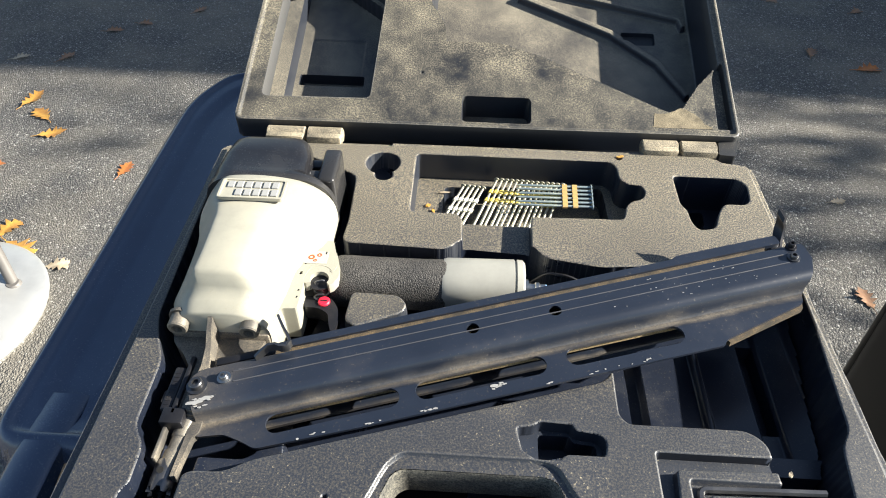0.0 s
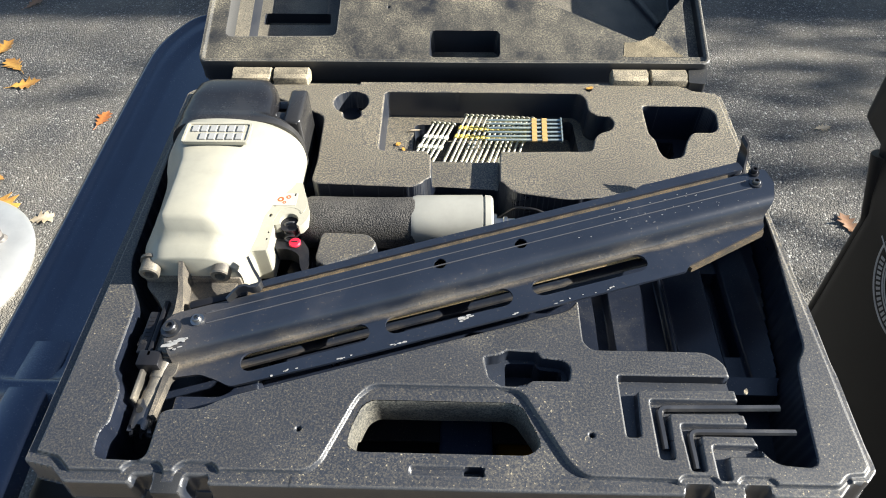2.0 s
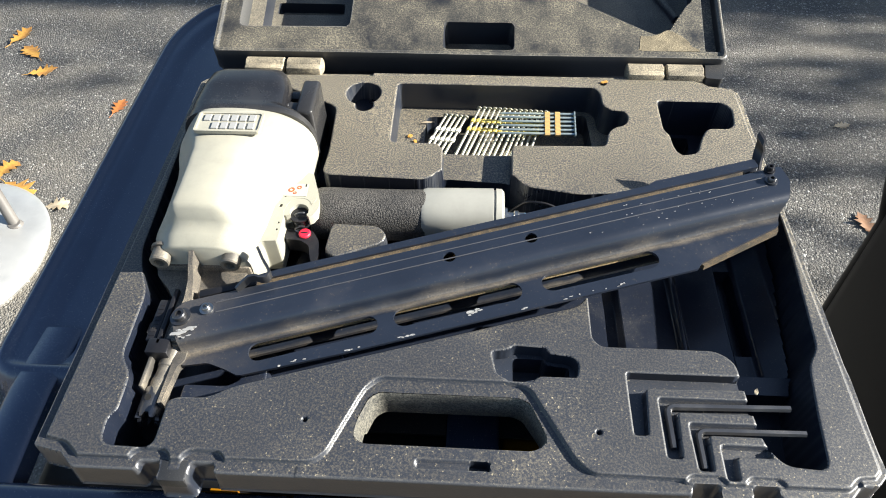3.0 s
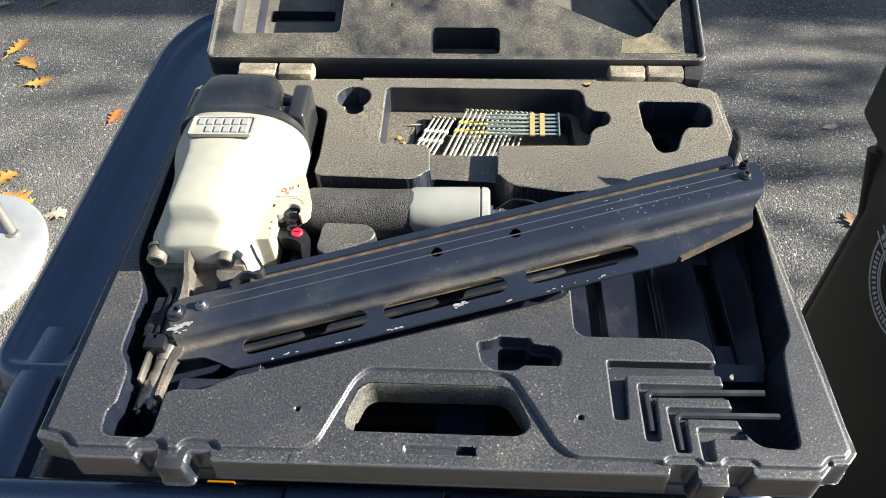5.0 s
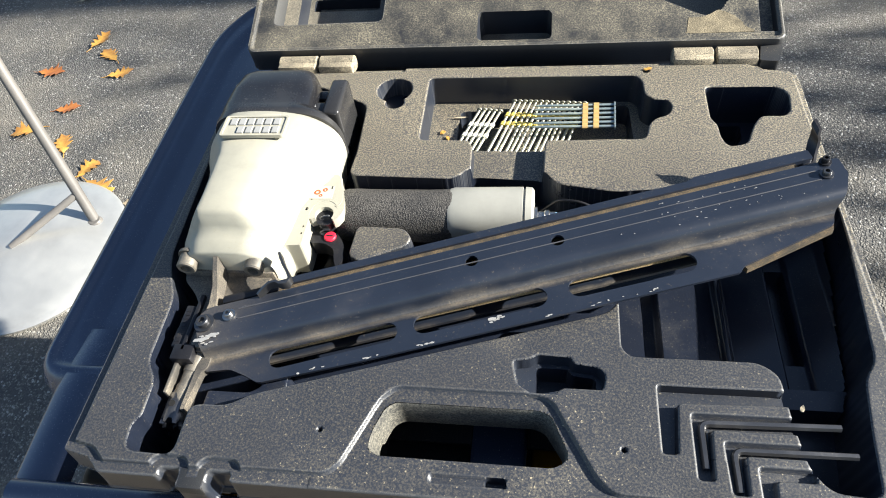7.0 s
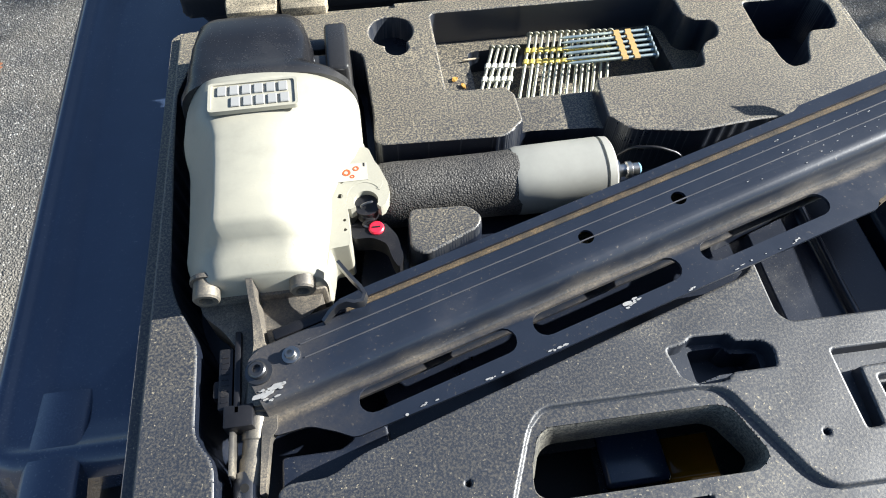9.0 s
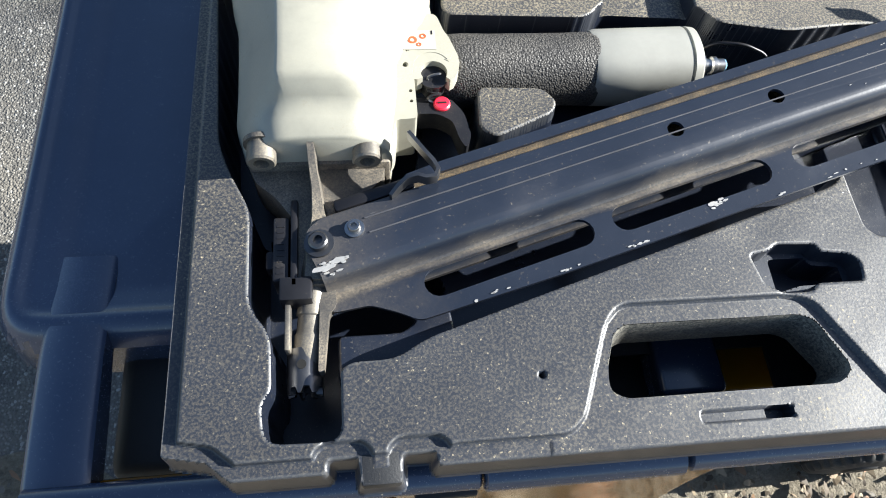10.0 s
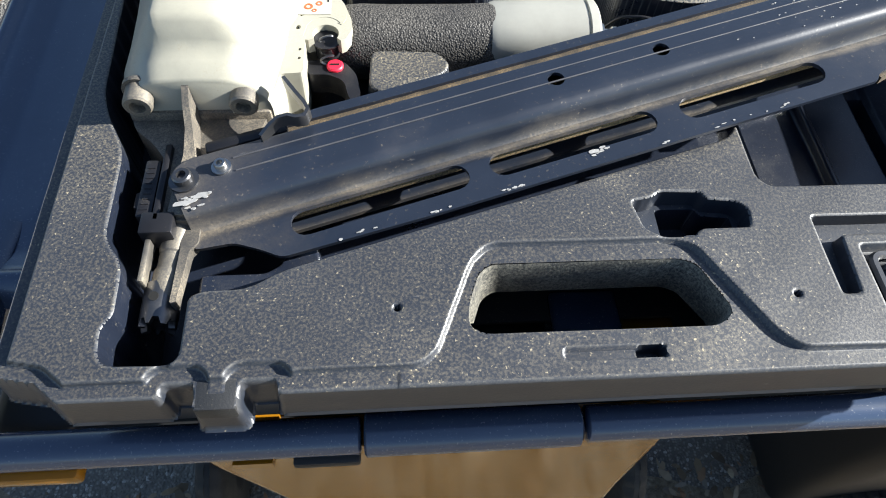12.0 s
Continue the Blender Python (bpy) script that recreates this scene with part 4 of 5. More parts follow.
PROFILE = [(15.0, -9.0), (14.6, -2.5), (13.0, -0.4), (10.5, 0.0), (-15.0, 0.0), (-18.5, -0.7), (-21.2, -2.6), (-23.0, -5.6), (-24.2, -10.6), (-25.4, -14.6), (-27.0, -16.6), (-29.5, -16.4), (-32.5, -16.0), (-70.0, -16.0)]
ARC = [0.0]
for (p0, p1) in zip(PROFILE, PROFILE[1:]):
    ARC.append(ARC[-1] + math.hypot(p1[0] - p0[0], p1[1] - p0[1]))


def at_y(y):
    """Length along the profile at which it reaches y."""
    for k in range(len(PROFILE) - 1):
        if PROFILE[k][0] >= y >= PROFILE[k + 1][0]:
            w = (PROFILE[k][0] - y) / (PROFILE[k][0] - PROFILE[k + 1][0])
            return ARC[k] + w * (ARC[k + 1] - ARC[k])
    return ARC[-1]


def mag_wrap(x, s, h):
    k = max(0, min(len(ARC) - 2, int(np.searchsorted(ARC, s)) - 1))
    w = (s - ARC[k]) / (ARC[k + 1] - ARC[k])
    (y0, z0), (y1, z1) = PROFILE[k], PROFILE[k + 1]
    d = Vector((y1 - y0, z1 - z0)).normalized()
    nrm = Vector((d.y, -d.x))
    return (x, y0 + w * (y1 - y0) + nrm.x * h, z0 + w * (z1 - z0) + nrm.y * h)


def slot(x0, x1, yc, r):
    a = [(x1 - r + r * math.cos(t), yc + r * math.sin(t)) for t in [radians(-90 + 22.5 * k) for k in range(9)]]
    b = [(x0 + r + r * math.cos(t), yc + r * math.sin(t)) for t in [radians(90 + 22.5 * k) for k in range(9)]]
    return a + b


def magazine_cover():
    bm = bmesh.new()
    yx = [(-26, 9), (-30, 0), (-26, -22), (-28, -37), (-6, -40), (8, -50), (17, -58), (100, -60), (250, -60), (394, -60), (398, -55), (476, -37), (479, -30), (499, -6), (500, 12), (496, 15), (-12, 15)]
    outer = [(x, at_y(y)) for x, y in rounded(yx, 4, 3)]
    holes = [[(x, at_y(y)) for x, y in h] for h in (slot(26, 131, -40, 8.8), slot(144, 251, -40, 8.8), slot(268, 368, -40, 8.8), disc(200, -3, 5.2, 20), disc(270, -3, 5.2, 20))]
    creases = [((-40, s), (510, s)) for s in ARC[1:-1]]
    plate(bm, outer, holes, -2.4, 0.0, creases, mag_wrap)
    for v in bm.verts:
        # slight dents along the long edge
        v.co.z += 0.5 * noise.noise((v.co.x * 0.02, v.co.y * 0.05, 3))
    return scaled(bm)


mag = part("magazine_cover", magazine_cover(), M_MAG, GUN, "long black slotted magazine cover with worn edges", smooth=32, m=MAG_M)


def magazine_under():
    bm = bmesh.new()
    plate(bm, rounded([(-10, 12), (10, -27), (455, -27), (484, 10)], 5, 3), (), -44, -41)
    return scaled(bm)


part("magazine_underside", magazine_under(), M_MAG, GUN, m=MAG_M)


def track():
    bm = bmesh.new()
    box(bm, 14, 480, -27.5, 13, -29, -18.6, 1)
    box(bm, 14, 185, -17, 12.4, -19, -2.6, 0.5)
    box(bm, 285, 484, -17, 12.4, -19, -2.6, 0.5)
    return scaled(bm)


part("nail_track", track(), M_TRACK, GUN, "sawdust-caked nail track", m=MAG_M)


def end_lip():
    bm = bmesh.new()
    plate(bm, [(398, -48), (401, -56.5), (475, -39.5), (480, -30), (474, -26)], (), -25, -19.5)
    return scaled(bm)


part("end_lip", end_lip(), M_GROOVE, GUN, "sawdust-caked folded lip", m=MAG_M)


def dust_groove():
    bm = bmesh.new()
    n = 60
    rings = []
    for k in range(n + 1):
        x = 30 + (470 - 30) * k / n
        a, b = 0.9 * noise.noise((x * 0.09, 1, 1)), 0.8 * noise.noise((x * 0.13, 5, 1))
        rings.append([(x, 14.4, -10), (x, 19.0, -10), (x, 18.9, -3.4 + b), (x, 16.6, -2.6 + a), (x, 14.6, -3.0 + b)])
    rings_loft(bm, rings)
    return scaled(bm)


part("dusty_gap", dust_groove(), M_GROOVE, GUN, m=MAG_M)


def back_rail():
    bm = bmesh.new()
    plate(bm, rounded([(36, 18.6), (36, 24), (60, 25.5), (385, 25.5), (391, 28.5), (484, 28.5), (484, 18.6)], 2, 3), (), -34, -1.0)
    return scaled(bm)


part("back_rail", back_rail(), M_MAG, GUN, m=MAG_M)


def end_hook():
    bm = bmesh.new()
    path = [(484, 18, -8), (486, 24, -5), (489, 29, -2), (492, 33, 2), (493, 35, 7), (492, 36, 11), (494, 38, 14)]
    rings = []
    for k, p in enumerate(path):
        p = Vector(p)
        w = 8 - 0.3 * k
        rings.append([p + Vector((-1, -w * 0.7, -1.2)), p + Vector((1.2, -w * 0.7, -1.2)), p + Vector((1.2, w, 1.2)), p + Vector((-1, w, 1.2))])
    rings_loft(bm, rings)
    box(bm, 468, 487, 14, 28, -22, -6, 1)
    return scaled(bm)


part("release_hook", end_hook(), M_BLACKEN, GUN, "bent black release tab", m=MAG_M)


def screw(x, y, r, h, hexed=True):
    bm = bmesh.new()
    lathe(bm, (x, y, 0), (0, 0, 1), [(-2, r * 1.55), (1.2, r * 1.55), (1.4, r), (h, r), (h + 0.8, r * 0.85), (h + 0.8, r * 0.5), (h - 2, r * 0.5)], 6 if hexed else 20)
    return scaled(bm)


for x, y, r, h, hx, mt in ((-22, -2, 5.4, 5, False, M_STEEL), (-1, 0, 3.6, 4, False, M_BRIGHT), (484, -1, 3.4, 3.4, False, M_STEEL), (489, 11, 3.0, 4.5, False, M_BLACKEN)):
    part("magazine_screw", screw(x, y, r, h, hx), mt, GUN, "hex-socket screw", m=MAG_M)


def stripe(y):
    bm = bmesh.new()
    box(bm, 6, 478, y - 0.42, y + 0.42, -0.5, 0.55, 0.2, 1)
    return scaled(bm)


M_STRIPE = worn("worn_line", (0.10, 0.10, 0.11), (0.05, 0.05, 0.05), amount=0.5, rough=0.4, metal=0.3, patch=60)
for y in (4.6, -4.8):
    part("stripe", stripe(y), M_STRIPE, GUN, "thin worn pressed line", m=MAG_M)


def chip_flake(x, y, w, d, z):
    bm = bmesh.new()
    pts = []
    for k in range(11):
        a = 2 * math.pi * k / 11
        q = 0.6 + 0.5 * random.random()
        pts.append((x + w * q * math.cos(a), y + d * q * math.sin(a)))
    plate(bm, pts, (), z, z + 0.35)
    return scaled(bm)


random.seed(4)
for x, y, w, d, z, n in ((-20, -16, 9, 3.0, 0.1, 12), (206, -51, 6, 3, -15.9, 9), (-22, -21, 5, 1.5, -1.6, 4), (150, -58.5, 12, 0.5, -15.9, 7), (105, -58.6, 8, 0.5, -15.9, 4), (330, -57.5, 30, 1.0, -15.9, 6), (260, -58, 30, 1, -15.9, 6), (60, -57, 20, 1.5, -15.9, 5)):
    for k in range(n):
        part("bare_spot", chip_flake(x + random.gauss(0, w * 0.5), y + random.gauss(0, d * 0.45), random.uniform(0.6, 2.2), random.uniform(0.25, 0.9), z), M_CHIP, GUN, "bare chipped paint", m=MAG_M)
for x, y, w, d, z in ((-24, -17, 7, 2.2, 0.05), (-15, -15, 6, 1.8, 0.05), (205, -50, 3.6, 1.5, -15.95), (211, -49, 2, 0.9, -15.95)):
    part("bare_spot", chip_flake(x, y, w, d, z), M_CHIP, GUN, "bare chipped paint", m=MAG_M)
for k in range(40):
    x = random.gauss(400, 45)
    part("bare_spot", chip_flake(min(488, x), random.uniform(-16, 9), random.uniform(0.3, 1.1), random.uniform(0.15, 0.4), 0.0), M_CHIP, GUN, m=MAG_M)


def spring_clip():
    """The bent strip that stands up at the front of the magazine."""
    bm = bmesh.new()
    path = [(46, 42, 6), (48, 34, 7), (50, 27, 7), (53, 19, 6), (54, 14, 5), (51, 10.5, 4), (46, 11.5, 4), (42, 14.5, 4), (36, 15.5, 3), (30, 14, 0), (24, 11, -3)]
    rings = []
    for k, p in enumerate(path):
        p = Vector(p)
        d = (Vector(path[min(k + 1, len(path) - 1)]) - Vector(path[max(0, k - 1)])).normalized()
        s = d.cross(Vector((0, 0, 1))).normalized() * 1.1
        u = Vector((0, 0, 8))
        rings.append([p + s, p - s, p - s + u, p + s + u])
    rings_loft(bm, rings)
    return scaled(bm)


part("spring_clip", spring_clip(), M_STEEL, GUN, "bent spring steel clip", smooth=60, m=MAG_M)


def pusher_bar():
    bm = bmesh.new()
    box(bm, -8, 40, 14, 22, -12, 0, 2)
    return scaled(bm)


part("pusher_bar", pusher_bar(), M_BLACKEN, GUN, m=MAG_M)


# ---- nails in the tray ----
def nail_mesh(length, r=1.5):
    bm = bmesh.new()
    lathe(bm, (0, 0, 0), (1, 0, 0), [(0, 3.3), (1.3, 3.3), (1.6, r), (length - 6, r), (length, 0.3)], 10)
    scaled(bm)
    me = bpy.data.meshes.new("nail")
    bmesh.ops.recalc_face_normals(bm, faces=bm.faces)
    for f in bm.faces:
        f.smooth = True
    for e in bm.edges:
        if len(e.link_faces) == 2 and e.link_faces[0].normal.dot(e.link_faces[1].normal) < 0.7:
            e.smooth = False
    bm.to_mesh(me)
    bm.free()
    return me


def nail_strip(label, x, y, z, turn, tilt, n, pitch, shift, mat, tape, tapes, group="nail strips in the tray"):
    """A strip of n nails side by side, their shanks along local +x, heads at x = 0."""
    ob = new("nail_strip")
    ob.matrix_world = pose(x * MM, y * MM, H + z * MM, 0, tilt, turn)
    tagged(ob, label, "nails", group)
    me = nail_mesh(83)
    me.materials.append(mat)
    for k in range(n):
        nl = new("nail", me)
        nl.parent = ob
        nl.matrix_basis = pose(k * shift * MM, k * pitch * MM, random.uniform(-0.3, 0.3) * MM, 0, 0, random.uniform(-0.6, 0.6))
    for a in tapes:
        bm = bmesh.new()
        rings = []
        for k in range(n):
            for dy, g in ((-2.5, 0.45), (-1.2, 1.0), (1.2, 1.0), (2.5, 0.45)):
                x, y = a + k * shift + dy * shift / pitch, k * pitch + dy
                rings.append([(x - 2.7, y, -2.0 * g), (x + 2.7, y, -2.0 * g), (x + 2.7, y, 2.0 * g), (x - 2.7, y, 2.0 * g)])
        rings_loft(bm, rings)
        part("collation_strip", scaled(bm), tape, ob)
    return ob


random.seed(7)
nail_strip("short strip of steel nails with white plastic collation", 84, 378, -26, -110, 3, 5, 5.4, -1.3, M_NAIL, M_TAPE_WHITE, (24, 40))
nail_strip("strip of bright steel nails with yellow plastic collation", 121, 389, -24, -108, 3, 14, 5.5, -1.3, M_NAIL, M_TAPE_YEL, (22, 36))
nail_strip("strip of blued nails with tan paper collation", 224, 372, -16, 183, -2, 6, 6.6, 0.6, M_NAIL_B, M_TAPE_TAN, (19, 30))


def rounded_path(pts, r):
    out = [Vector(pts[0])]
    for k in range(1, len(pts) - 1):
        p, a, b = Vector(pts[k]), Vector(pts[k - 1]), Vector(pts[k + 1])
        s, e = p + (a - p).normalized() * r, p + (b - p).normalized() * r
        out += [(1 - w) ** 2 * s + 2 * w * (1 - w) * p + w * w * e for w in (0, 0.2, 0.4, 0.6, 0.8, 1)]
    return out + [Vector(pts[-1])]


# ---- scraps in the case ----
def scrap(seed, w, d):
    rnd = random.Random(seed)
    bm = bmesh.new()
    plate(bm, [(w * (0.6 + 0.5 * rnd.random()) * math.cos(a), d * (0.6 + 0.5 * rnd.random()) * math.sin(a)) for a in [2 * math.pi * k / 8 for k in range(8)]], (), 0, 1.2)
    for v in bm.verts:
        v.co.z += rnd.uniform(0, 0.8)
    return scaled(bm)


for k, (x, y, z, w, d, a) in enumerate(((256, 407, 0.2, 4.5, 2.0, 20), (46, 350, -34, 4, 2.5, 50), (52, 341, -34, 3, 2, 110), (62, 372, -33, 9, 1.2, 5), (330, 36, 0, 3, 1.5, 70))):
    ob = part("wood_scrap", scrap(20 + k, w, d), M_LEAF_YELLOW if k < 3 else M_LEAF_PALE, None, smooth=0, m=pose(x * MM, y * MM, H + z * MM, 0, 0, a))
    tagged(ob, "tiny yellowish wood scrap on the dusty plastic", "wood scrap", "scraps in the case")

bm = bmesh.new()
tube(bm, rounded_path([(150, 240, -34), (168, 236, -12), (186, 230, -8), (204, 226, -14), (214, 216, -30)], 6), 1.3, 8)
ob = part("cord", scaled(bm), M_BLACKEN, None, smooth=60, m=pose(0, 0, H))
tagged(ob, "thin black cord looped beside the air fitting", "cord")


# ---- hex keys ----
def hex_key(label, pts, r):
    ob = thing("hex_key", label, "hex key", (0, 0, H), group="hex keys")
    bm = bmesh.new()
    path = rounded_path(pts, 6)
    tube(bm, path, r, 6)
    part("shaft", scaled(bm), M_STEEL, ob)
    return ob


hex_key("grey steel hex key lying in its slot", [(353, 25.5, -3.0), (264, 23.5, -3.5), (264.5, -8, -4.5)], 2.6)
hex_key("grey steel hex key with its long arm over the bay", [(359, 6.5, -3.0), (283, 5.5, -3.5), (283.5, -22, -4.5)], 2.4)


# ---- waste carts ----
CART = thing("waste_cart", "glossy black waste cart with yellow trim under the case", "waste cart", (0, 0, 0))
CART_OUT = rounded([(-345, 62), (-345, 640), (-300, 735), (380, 735), (425, 640), (425, 62)], 45, 6)
CART_PANEL = rounded([(-302, 95), (-302, 600), (-268, 690), (350, 690), (384, 600), (384, 95)], 50, 6)


def cart_height(X, Y):
    d = depth_in(CART_OUT, X, Y)
    z = -96.0 - 22 * (1 - np.clip(d / 24, 0, 1)) ** 2.2
    z += 5.0 * step(13 - np.abs(d - 16), 0, 10) - 5 * step(depth_in(CART_PANEL, X, Y), -10, 14) + 4 * step(depth_in(CART_PANEL, X, Y), 24, 90)
    z -= 30 * (1 - step(d, -3, 3))
    return z + 0.8 * np.sin(X * 0.013) * np.cos(Y * 0.011 + 1)


field("cart_lid", -352, 432, 54, 744, 3.0, cart_height, lambda X, Y, Z: depth_in(CART_OUT, X, Y) > -4, M_CART, CART, "glossy black plastic lid with raised rim", m=pose(0, 0, H))


def cart_arm(x0, x1):
    bm = bmesh.new()
    rings = []
    for y, z, t in ((130, -98, 10), (90, -94, 14), (60, -92, 20), (20, -94, 24), (-20, -97, 24), (-42, -104, 18)):
        rings.append([(x0, y, z - t), (x1, y, z - t), (x1, y, z - 4), (x1 - 5, y, z), (x0 + 5, y, z), (x0, y, z - 4)])
    rings_loft(bm, rings)
    return scaled(bm)


for x0, x1 in ((-302, -262), (342, 382)):
    part("lid_strap", cart_arm(x0, x1), M_CART, CART, smooth=40, m=pose(0, 0, H))


def bar(x0, x1, r, y=-33, z=-103):
    bm = bmesh.new()
    lathe(bm, (x0, y, z), (1, 0, 0), [(0, r - 2), (1.5, r), (x1 - x0 - 1.5, r), (x1 - x0, r - 2)], 28)
    return scaled(bm)


for x0, x1, r in ((-300, -24, 11.5), (-22, 111, 13.5), (114, 440, 11.5)):
    part("handle_bar", bar(x0, x1, r), M_CART, CART, "smooth black tubular handle", smooth=50, m=pose(0, 0, H))


def cart_body():
    bm = bmesh.new()
    rings = []
    for z, x0, x1, y0, y1, r in ((H - 0.118, -0.325, 0.405, 0.075, 0.715, 0.05), (H - 0.15, -0.325, 0.405, 0.075, 0.715, 0.05), (H - 0.152, -0.305, 0.385, 0.09, 0.70, 0.05), (0.30, -0.26, 0.34, 0.14, 0.66, 0.05), (0.02, -0.25, 0.33, 0.16, 0.64, 0.05)):
        rings.append([(x, y, z) for x, y in rounded([(x0, y0), (x0, y1), (x1, y1), (x1, y0)], r, 5)])
    rings_loft(bm, rings)
    return bm


part("body", cart_body(), M_CART_DARK, CART, "black plastic body")


def cart_neck():
    bm = bmesh.new()
    rings = []
    for z, x0, x1, y0 in ((H - 0.116, -0.13, 0.175, -0.036), (H - 0.16, -0.125, 0.18, -0.034), (H - 0.24, -0.085, 0.172, -0.042), (H - 0.36, -0.05, 0.165, -0.055), (0.45, 0.0, 0.15, -0.05)):
        rings.append([(x, y, z) for x, y in rounded([(x0, y0), (x0, y0 + 0.02), (x1, y0 + 0.02), (x1, y0)], 0.006, 4)])
    rings_loft(bm, rings)
    box(bm, 0.149, 0.222, 0.004, 0.041, H - 0.14, H - 0.102, 0.006, 3)
    for x in (-0.262, 0.352):
        box(bm, x, x + 0.07, -0.048, -0.018, H - 0.126, H - 0.112, 0.003, 2)
    return bm


part("trim", cart_neck(), M_YELLOW, CART, "glossy yellow trim below the handle")


def hinge_cover():
    bm = bmesh.new()
    box(bm, 100, 146, 2, 52, -112, -84, 4, 3)
    return scaled(bm)


part("hinge_cover", hinge_cover(), M_CART, CART, m=pose(0, 0, H))


# added black box that stands in for the shaded pit behind the handle
def dark_pit_block():
    bm = bmesh.new()
    box(bm, -264, 342, -18, 74, -175, -128, 12, 3)
    return scaled(bm)


part("dark_pit_block", dark_pit_block(), M_CART_DARK, CART, m=pose(0, 0, H))


def handle_clip():
    bm = bmesh.new()
    box(bm, -66, -25, -47, -30, -121, -113, 2, 2)
    return scaled(bm)


part("handle_clip", handle_clip(), M_CART_DARK, CART, m=pose(0, 0, H))


def handle_post(x):
    bm = bmesh.new()
    rings = []
    for y, z in ((-45, -112), (-20, -122), (30, -132), (90, -140)):
        rings.append([(x - 12, y, z), (x + 12, y, z), (x + 12, y, z - 9), (x - 12, y, z - 9)])
    rings_loft(bm, rings)
    return scaled(bm)


for hx in (-90,):
    part("handle_post", handle_post(hx), M_YELLOW, CART, m=pose(0, 0, H))


def wheel_mesh(r, w):
    """A tyre whose tread blocks rise from one connected skin."""
    bm = bmesh.new()
    n = 84
    rings = []
    for a, q, lug in ((0, 0.62, 0), (0.004, 0.9, 0), (0.010, 0.97, 1), (w * 0.4, 1.0, 1), (w * 0.42, 0.985, 0), (w * 0.58, 0.985, 0), (w * 0.6, 1.0, 1), (w - 0.010, 0.97, 1), (w - 0.004, 0.9, 0), (w, 0.62, 0)):
        rings.append([(a - w / 2, (r * q - (0.006 if lug and k % 3 == 0 else 0)) * math.cos(2 * math.pi * k / n), (r * q - (0.006 if lug and k % 3 == 0 else 0)) * math.sin(2 * math.pi * k / n)) for k in range(n)])
    rings_loft(bm, rings)
    return bm


def rim_mesh(r, w):
    bm = bmesh.new()
    lathe(bm, (-w / 2, 0, 0), (1, 0, 0), [(-0.002, 0.015), (-0.004, 0.03), (0.006, 0.04), (0.008, r * 0.55), (0.001, r * 0.62), (w - 0.001, r * 0.62), (w - 0.008, r * 0.55), (w + 0.004, 0.03)], 28)
    return bm


def wheel(parent, x, y, r=0.13, w=0.05, turn=0):
    t = part("wheel", wheel_mesh(r, w), M_TYRE, parent, "black knobbly tyre", m=pose(x, y, r, 0, 0, turn))
    part("rim", rim_mesh(r, w), M_CART_DARK, t)


wheel(CART, -0.31, 0.17)
wheel(CART, 0.39, 0.17)
bm = bmesh.new()
tube(bm, [(-0.33, 0.17, 0.13), (0.41, 0.17, 0.13)], 0.012, 12)
part("axle", bm, M_STEEL, CART)

# the second cart, with the printed seal
CART2 = thing("waste_cart", "matte black cart with a grey printed town seal", "waste cart", (0, 0, 0))


def cart2_body():
    bm = bmesh.new()
    rings = []
    for z, x0, x1, y0, y1 in ((1.03, 0.635, 1.23, -0.02, 0.52), (0.95, 0.635, 1.23, -0.02, 0.51), (0.94, 0.642, 1.21, 0.0, 0.47), (0.86, 0.645, 1.2, 0.01, 0.42), (0.5, 0.66, 1.16, 0.03, 0.405), (0.05, 0.70, 1.12, 0.06, 0.37), (0.02, 0.71, 1.11, 0.07, 0.36)):
        rings.append([(x, y, z) for x, y in rounded([(x0, y0), (x0, y1), (x1, y1), (x1, y0)], 0.035, 5)])
    rings_loft(bm, rings)
    return bm


part("body", cart2_body(), M_CART_DARK, CART2, "matte black tapered body", smooth=40)


def cart2_gusset():
    bm = bmesh.new()
    tube(bm, [(0.655, 0.44, 0.93), (0.665, 0.405, 0.84), (0.68, 0.395, 0.4)], [0.02, 0.016, 0.014], 12)
    return bm


part("corner_rib", cart2_gusset(), M_CART_DARK, CART2)


def cart2_lid():
    bm = bmesh.new()
    rings = []
    for z, g in ((1.032, 0.0), (1.05, 0.0), (1.065, 0.02), (1.075, 0.08)):
        rings.append([(x, y, z) for x, y in rounded([(0.63 + g, -0.03 + g), (0.63 + g, 0.53 - g), (1.24 - g, 0.53 - g), (1.24 - g, -0.03 + g)], 0.04, 5)])
    rings_loft(bm, rings)
    return bm


M_BLUE = worn("blue_lid_plastic", (0.02, 0.05, 0.3), (0.2, 0.2, 0.2), amount=0.06, speck=0.05, rough=0.35, patch=4)
part("lid", cart2_lid(), M_BLUE, CART2, "blue plastic lid")
wheel(CART2, 0.84, 0.035, 0.10, 0.05, 90)
wheel(CART2, 0.84, 0.36, 0.10, 0.05, 90)

# the seal lies on the cart's flank: plain shapes for an engine in a ring
SEAL_M = Matrix.Translation((0.6405, 0.270, 0.872)) @ Matrix(((0, 0, -1, 0), (-1, 0, 0, 0), (0, 1, 0, 0), (0, 0, 0, 1))) @ pose(0, 0, 0, 2.0, 0, -12)


